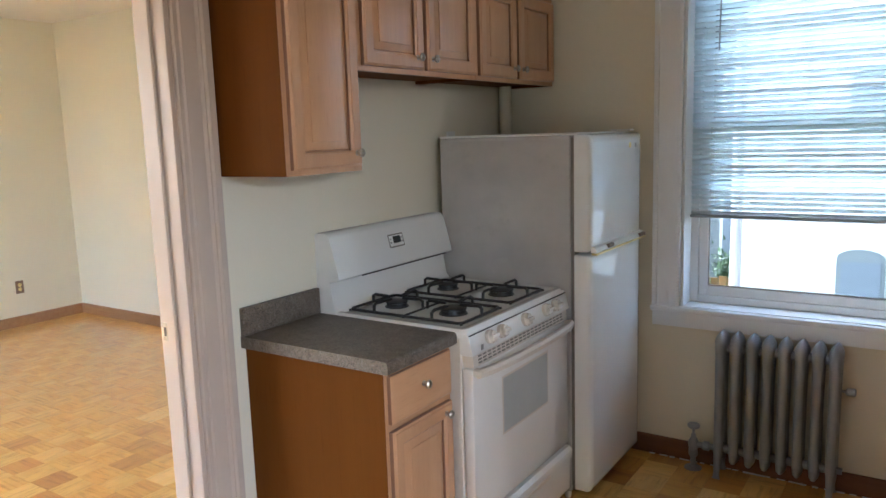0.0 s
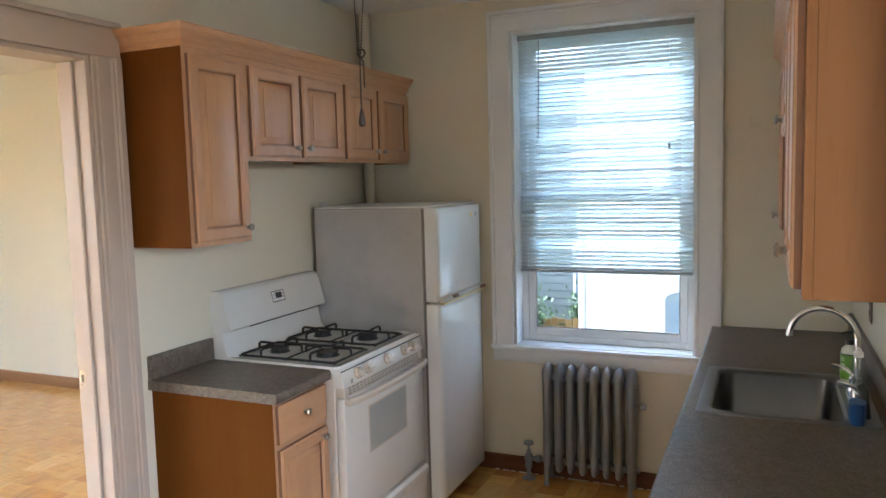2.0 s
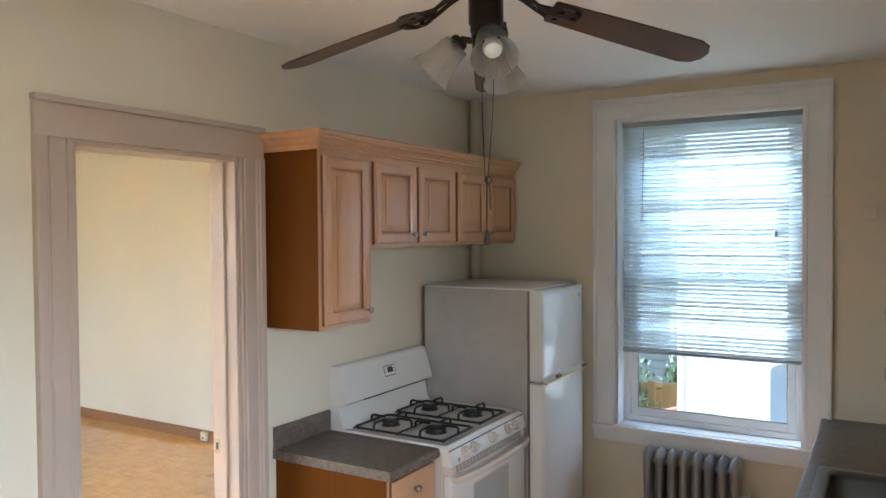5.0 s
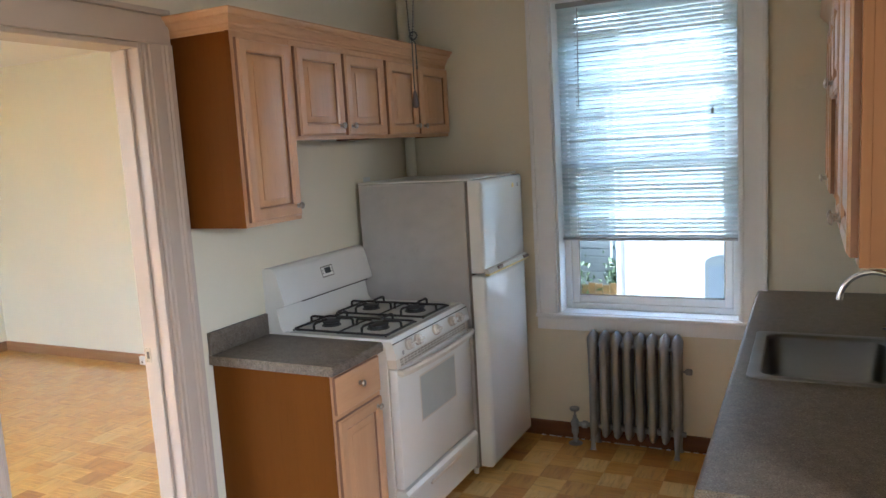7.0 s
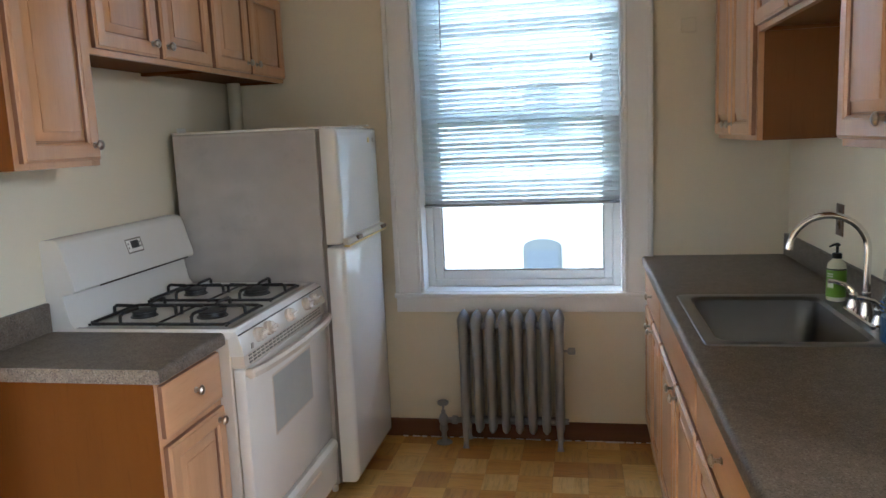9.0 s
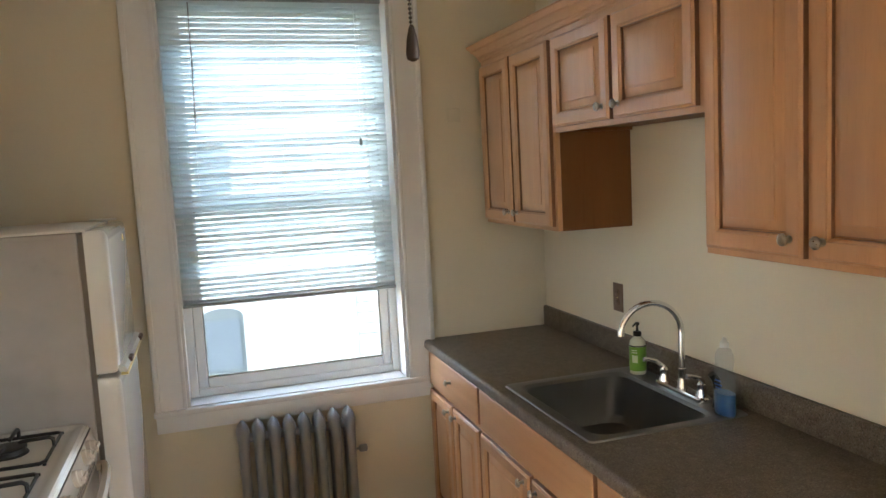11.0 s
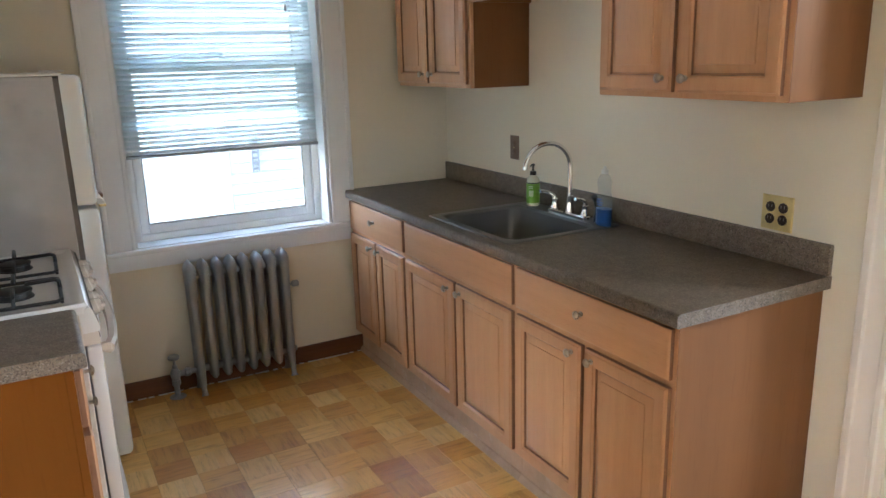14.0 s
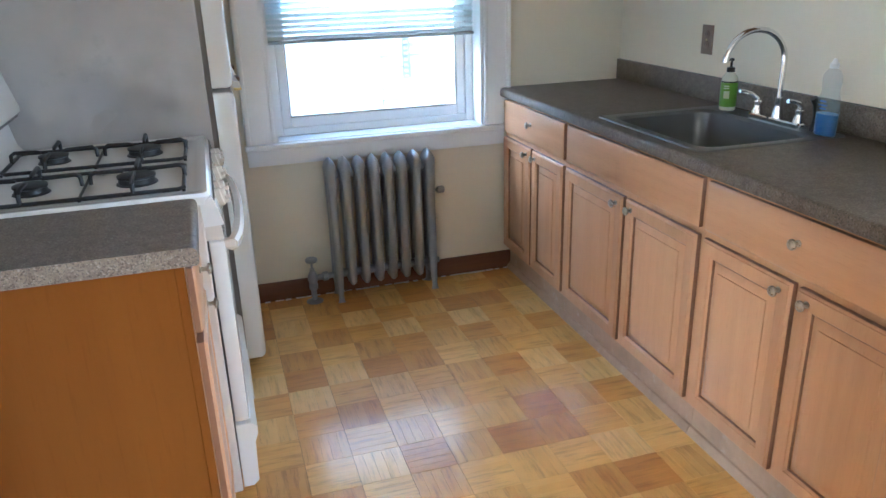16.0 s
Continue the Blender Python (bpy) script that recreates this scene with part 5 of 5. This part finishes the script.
        lathe(g, [(0.026, 0.018), (0.033, 0.022), (0.038, 0.040), (0.042, 0.070), (0.046, 0.096), (0.053, 0.116), (0.060, 0.128), (0.058, 0.1295), (0.051, 0.117), (0.0435, 0.097), (0.0395, 0.070), (0.0355, 0.042), (0.031, 0.025), (0.026, 0.018)], 72, m, ribs=0.05)
        part("shade", g, SHADEG, kit, "ribbed clear glass bell shade")
        part("bulb", turned([(0.011, 0.020), (0.013, 0.040), (0.022, 0.062), (0.026, 0.080), (0.022, 0.094), (0.010, 0.102), (0.002, 0.104)], 16, m), WHITEP, kit, "unlit white bulb")
        for k in range(3):
            q = m @ Matrix.Rotation(2 * math.pi * k / 3, 4, "Z") @ Vector((0.030, 0, 0.022))
            q2 = m @ Matrix.Rotation(2 * math.pi * k / 3, 4, "Z") @ Vector((0.038, 0, 0.022))
            part("thumbscrew", tube(bmesh.new(), [q, q2], 0.003, 6), BRONZE, kit)
    # pull chains
    bead = bmesh.new()
    bmesh.ops.create_icosphere(bead, subdivisions=1, radius=0.0021)
    bead_me = mesh_of("bead", bead, BRONZE)
    chain = bmesh.new()

    def beads(pts, n):
        pts = [Vector(p) for p in pts]
        lens = [0.0]
        for a, b in zip(pts, pts[1:]):
            lens.append(lens[-1] + (b - a).length)
        for i in range(n):
            d = lens[-1] * i / (n - 1)
            k = max(j for j in range(len(lens) - 1) if lens[j] <= d + 1e-9)
            p = pts[k].lerp(pts[k + 1], (d - lens[k]) / max(lens[k + 1] - lens[k], 1e-6))
            bmesh.ops.create_icosphere(chain, subdivisions=1, radius=0.0026, matrix=Matrix.Translation(p))
        tube(chain, pts, 0.0007, 4)

    beads([(cx - 0.030, cy + 0.03, 2.43), (cx - 0.024, cy + 0.02, 2.20), (cx - 0.006, cy, 2.02), (cx, cy - 0.001, 1.998)], 62)
    beads([(cx + 0.038, cy - 0.02, 2.43), (cx + 0.024, cy - 0.01, 2.18), (cx + 0.004, cy, 2.02), (cx, cy + 0.001, 1.998)], 62)
    beads([(cx, cy, 1.998), (cx - 0.001, cy, 1.90), (cx - 0.0005, cy, 1.870)], 25)
    beads([(cx, cy, 1.998), (cx + 0.009, cy, 1.985), (cx + 0.010, cy, 1.925)], 15)
    beads([(cx + 0.010 * math.cos(u) + 0.004, cy, 2.004 + 0.010 * math.sin(u)) for u in [2 * math.pi * k / 10 for k in range(11)]], 13)
    part("pull_chain", chain, BLACKP, t, "knotted dark bead pull chain", kind="stuff")
    part("chain_pendant", turned([(0.003, 0.0), (0.0075, 0.003), (0.0085, 0.011), (0.0065, 0.028), (0.0035, 0.041), (0.002, 0.044)], 16, Matrix.Translation((cx, cy, 1.828))), DARKW, t, "dark teardrop chain pendant")
    bpy.data.meshes.remove(bead_me)


fan()


# ---- sockets and plates ----
def socket_plate(name, label, x, s, y, z, w, h, plate, face, gangs, axis=0):
    t = thing(name, label, "electrical outlet", (x, y, z - h / 2))
    p = bmesh.new()
    nest(p, x, s, y - w / 2, y + w / 2, z - h / 2, z + h / 2, [(0, 0.0002), (0, 0.0025), (0.0025, 0.0052), (0.004, 0.0055)])
    part("plate", p, plate, t)
    for g in range(gangs):
        yy = y + (g - (gangs - 1) / 2) * 0.046
        for zz in (z + 0.0195, z - 0.0195):
            r = part("socket", turned([(0.0165, 0.0055), (0.0165, 0.0075), (0.015, 0.0082), (0.002, 0.0083)], 18, Matrix.Translation((x, yy, zz)) @ Matrix.Rotation(radians(90 * s), 4, "Y")), face, t)
            sl2 = bmesh.new()
            for d in (-0.006, 0.006):
                box(sl2, x + s * 0.0080, x + s * 0.0090, yy + d - 0.001, yy + d + 0.001, zz - 0.001, zz + 0.008)
            part("slots", sl2, GREYM if face is DARKP else DARKP, r)
        part("screw", turned([(0.003, 0.0054), (0.0025, 0.0066)], 8, Matrix.Translation((x, yy, z)) @ Matrix.Rotation(radians(90 * s), 4, "Y")), BRASS, t)
    return t


socket_plate("outlet", "brown plastic double outlet on the cream wall over the sink backsplash", W, -1, -0.672, 1.147, 0.070, 0.114, BROWNP, BROWNP, 1)
socket_plate("outlet", "polished brass plate with four dark sockets over the worktop end", W, -1, -2.147, 1.072, 0.114, 0.112, BRASS, DARKP, 2)
socket_plate("outlet", "brown outlet low on the pale yellow wall of the next room", OX0, 1, -0.131, 0.349, 0.070, 0.114, BROWNP, BRASS, 1)
socket_plate("outlet", "cream wall outlet half hidden behind the refrigerator top", 0.0, 1, -0.500, 1.530, 0.070, 0.112, WHITEP, WHITEP, 1)
t = thing("blank_plate", "small cream-painted square plate on the wall beside the window", "wall plate", (2.186, 0.0, 1.91))
part("plate", one(2.155, 2.217, -0.006, -0.0003, 1.908, 1.970, r=0.002, seg=2), CREAM, t)
part("screw", turned([(0.003, 0), (0.002, 0.002)], 8, Matrix.Translation((2.186, -0.006, 1.939)) @ Matrix.Rotation(radians(90), 4, "X")), CREAM, t)
t = thing("phone_jack", "white plastic phone jack on the baseboard of the next room", "phone jack", (-2.95, OY1 - 0.05, 0.01))
part("jack_body", one(-2.985, -2.915, OY1 - 0.052, OY1 - 0.0185, 0.010, 0.085, r=0.005, seg=2), WHITEP, t)
part("jack_socket", one(-2.958, -2.942, OY1 - 0.0535, OY1 - 0.0515, 0.030, 0.045), DARKP, t)


# ---- outside ----
solid("ground", one(-60, 60, 0.6, 120, -3.7, -3.2), GRASS, "rough yard ground below the window", kind="structure", soft=False)
def house_white():
    y, x0, x1 = 7.0, -0.25, 9.0
    t = thing("white_building", "white stucco building across the yard with arched openings", "building", (4.4, y + 3, -3.2))
    part("wall", one(x0, x1, y, y + 6, -3.2, 6.6), STUCCO, t)
    for cx, w, z0, z1 in ((1.16, 0.54, -0.90, 0.0), (1.19, 0.46, 1.45, 2.2)):
        o = bmesh.new()
        out = [(cx - w / 2, z0), (cx + w / 2, z0), (cx + w / 2, z1 - 0.12)]
        for i in range(1, 8):
            a = math.pi * i / 8
            out.append((cx + w / 2 * math.cos(a), z1 - 0.12 + 0.12 * math.sin(a)))
        out.append((cx - w / 2, z1 - 0.12))
        extrude(o, out, 1, y - 0.01, y + 0.02)
        w1 = part("window", o, GREYB, t, "grey arched window")
        part("pane", one(cx - w / 2 + 0.05, cx + w / 2 - 0.05, y - 0.018, y - 0.011, z0 + 0.06, z1 - 0.16), FARGL, w1)
    sd = bmesh.new()
    for i in range(64):
        z = -3.1 + i * 0.15
        extrude(sd, [(y - 0.030, z), (y - 0.012, z + 0.145), (y - 0.002, z + 0.145), (y - 0.002, z)], 0, 2.97, x1)
    part("siding", sd, STUCCO, t, "white clapboard siding", kind="stuff")
    part("corner_board", one(2.85, 2.969, y - 0.04, y - 0.001, -3.2, 6.5), STUCCO, t)


house_white()
br = thing("wall_bracket", "small grey runged bracket on the white building wall", "bracket", (3.32, 6.95, 0.05))
part("rail", one(3.28, 3.30, 6.93, 6.955, 0.05, 0.60), POLE, br)
part("rail", one(3.37, 3.39, 6.93, 6.955, 0.05, 0.60), POLE, br)
for k in range(7):
    part("rung", one(3.3005, 3.3695, 6.935, 6.95, 0.08 + k * 0.078, 0.11 + k * 0.078), POLE, br)


def house_grey():
    y = 15.0
    t = thing("grey_house", "grey sided house beyond the yard with dark windows", "house", (-6.5, y + 3, -3.2))
    part("wall", one(-13, -0.6, y, y + 6, -3.2, 4.3), GREYB, t)
    sd = bmesh.new()
    for i in range(36):
        z = -3.1 + i * 0.2
        box(sd, -13, -0.62, y - 0.03, y - 0.001, z, z + 0.17)
    part("siding", sd, GREYB, t, kind="stuff")
    part("roof_edge", one(-13.2, -0.4, y - 0.3, y + 6.2, 4.3, 4.55), STUCCO, t)
    for x in (-10.5, -7.5, -4.6, -2.4):
        for z in (-1.6, 1.3):
            w = part("window", one(x, x + 0.9, y - 0.06, y - 0.031, z, z + 1.5), STUCCO, t)
            part("pane", one(x + 0.07, x + 0.83, y - 0.07, y - 0.061, z + 0.07, z + 1.43), FARGL, w)


house_grey()


def yard():
    t = thing("yellow_fence", "yellow board fence at the back of the yard", "fence", (-3.0, 12.0, -3.2))
    for i in range(36):
        x = -6.5 + i * 0.16
        part("board", one(x, x + 0.145, 12.0, 12.03, -3.2, -1.45 - 0.02 * (i % 3)), YELLOW, t)
    f = thing("stair_rail", "red-brown wooden rail beside a yard stair", "railing", (-1.6, 10.0, -3.2))
    for i in range(7):
        x = -2.9 + i * 0.36
        part("post", one(x, x + 0.07, 10.0, 10.07, -3.2, -2.05 + i * 0.10), RUST, f)
    part("rail", extrude(bmesh.new(), [(-2.95, -2.10), (-0.6, -1.45), (-0.6, -1.36), (-2.95, -2.01)], 1, 9.98, 10.09), RUST, f)
    p = thing("utility_pole", "weathered grey wooden pole in the yard", "pole", (-0.62, 8.6, -3.2))
    part("shaft", turned([(0.14, -3.2), (0.12, 3.0)], 14, Matrix.Translation((-0.62, 8.6, 0))), POLE, p)


yard()


def tree(x, y, h, r, seed):
    rnd = random.Random(seed)
    t = thing("tree", "leafy green tree in the yard", "tree", (x, y, -3.2), "yard trees")
    tr = bmesh.new()
    top = Vector((x + 0.1, y, -3.2 + h * 0.6))
    tube(tr, [(x, y, -3.2), (x + 0.04, y, -3.2 + h * 0.3), top], [0.12, 0.09, 0.05], 10)
    cents = []
    for i in range(9):
        a, e = rnd.uniform(0, 6.28), rnd.uniform(0.1, 1.2)
        b = Vector((x, y, -3.2 + h * rnd.uniform(0.3, 0.6)))
        c = b + Vector((math.cos(a) * math.cos(e), math.sin(a) * math.cos(e), math.sin(e))) * r * rnd.uniform(0.5, 0.95)
        tube(tr, [b, b.lerp(c, 0.5) + Vector((0, 0, 0.08)), c], [0.045, 0.03, 0.012], 6)
        cents.append(c)
    part("trunk", tr, BARK, t)
    lf = bmesh.new()
    for i in range(2600):
        c = rnd.choice(cents)
        p = c + Vector([rnd.gauss(0, r * 0.22) for _ in range(3)])
        s = rnd.uniform(0.04, 0.09)
        q = Euler([rnd.uniform(0, 6.28) for _ in range(3)]).to_matrix()
        vs = [lf.verts.new(p + q @ Vector(v) * s) for v in ((-1, 0, 0), (0, -0.5, 0.1), (1, 0, 0), (0, 0.5, 0.1))]
        lf.faces.new(vs)
    me = bpy.data.meshes.new("crown")
    bmesh.ops.translate(lf, verts=lf.verts, vec=-t.location)
    lf.to_mesh(me)
    lf.free()
    me.materials.append(LEAF)
    o = new("crown", me)
    o.parent = t
    tagged(o, kind="stuff")


tree(-2.6, 11.0, 2.6, 1.1, 3)
tree(-4.6, 13.2, 3.6, 1.4, 5)
tree(-1.2, 13.4, 3.0, 1.0, 8)


# ---- parquet ----
def parquet():
    step, g = 0.1515, 0.0006
    fl = thing("floor", "worn varnished oak finger parquet laid in a chequer", "floor", (0, 0, 0))
    fl["kind"] = "structure"
    rnd = random.Random(11)
    variants = {}
    for axis, mat in ((0, PARX), (1, PARY)):
        for v in range(8):
            bm = bmesh.new()
            fw = step / 5
            for k in range(5):
                a, b = -step / 2 + k * fw + g * 0.15, -step / 2 + (k + 1) * fw - g * 0.15
                lift = rnd.uniform(-0.00015, 0.00015)
                c, d = -step / 2 + g, step / 2 - g
                e = 0.0002
                if axis == 0:
                    x0, x1, y0, y1 = c, d, a, b
                else:
                    x0, x1, y0, y1 = a, b, c, d
                lo = [bm.verts.new(p) for p in ((x0, y0, -0.0072), (x1, y0, -0.0072), (x1, y1, -0.0072), (x0, y1, -0.0072))]
                mi = [bm.verts.new(p) for p in ((x0, y0, lift - e), (x1, y0, lift - e), (x1, y1, lift - e), (x0, y1, lift - e))]
                hi = [bm.verts.new(p) for p in ((x0 + e, y0 + e, lift), (x1 - e, y0 + e, lift), (x1 - e, y1 - e, lift), (x0 + e, y1 - e, lift))]
                bm.faces.new(hi)
                for p, q in ((lo, mi), (mi, hi)):
                    for i in range(4):
                        bm.faces.new((p[i], p[(i + 1) % 4], q[(i + 1) % 4], q[i]))
            variants[axis, v] = mesh_of("parquet_block", bm, mat, soft=False)
    ox, oy = 1.722 - 11.5 * step + step / 2 - step * 0.5, -1.015 + step / 2
    near, rest = [], []
    for i in range(-44, 20):
        for j in range(-60, 12):
            x, y = 1.722 + (i - 11) * step + step / 2, -1.015 + j * step + step / 2
            kitchen = -0.06 < x < W + 0.05 and BACK < y < 0.05
            other = OX0 - 0.1 < x <= -0.06 and OY0 < y < OY1 + 0.1
            if not (kitchen or other):
                continue
            near.append((0 if kitchen and 0.55 < x < 2.15 and -2.6 < y < 0 else 1 if other and -2.2 < x and y > -2.6 and y < 0.3 else 2, rnd.random() if other else 0, i, j, x, y))
    near.sort()
    for n, (zone, _, i, j, x, y) in enumerate(near):
        axis = (i + j) % 2
        if n < 300:
            o = new("parquet_block", variants[axis, rnd.randrange(8)])
            o.parent = fl
            o.location = (x, y, 0)
        else:
            rest.append((axis, x, y))
    for axis, mat in ((0, PARX), (1, PARY)):
        vs, fs = [], []
        fw = step / 5
        for ax, x, y in rest:
            if ax != axis:
                continue
            for k in range(5):
                a, b = -step / 2 + k * fw + g, -step / 2 + (k + 1) * fw - g
                c, d = -step / 2 + g, step / 2 - g
                x0, x1, y0, y1 = (c, d, a, b) if axis == 0 else (a, b, c, d)
                z = rnd.uniform(-0.0003, 0.0003)
                s = len(vs)
                vs += [(x + x0, y + y0, z), (x + x1, y + y0, z), (x + x1, y + y1, z), (x + x0, y + y1, z), (x + x0, y + y0, -0.007), (x + x1, y + y0, -0.007), (x + x1, y + y1, -0.007), (x + x0, y + y1, -0.007)]
                fs += [(s, s + 1, s + 2, s + 3), (s, s + 4, s + 5, s + 1), (s + 1, s + 5, s + 6, s + 2), (s + 2, s + 6, s + 7, s + 3), (s + 3, s + 7, s + 4, s)]
        me = bpy.data.meshes.new("parquet_rest")
        me.from_pydata(vs, [], fs)
        me.materials.append(mat)
        o = new("parquet_rest", me)
        o.parent = fl
        tagged(o, kind="stuff")


parquet()
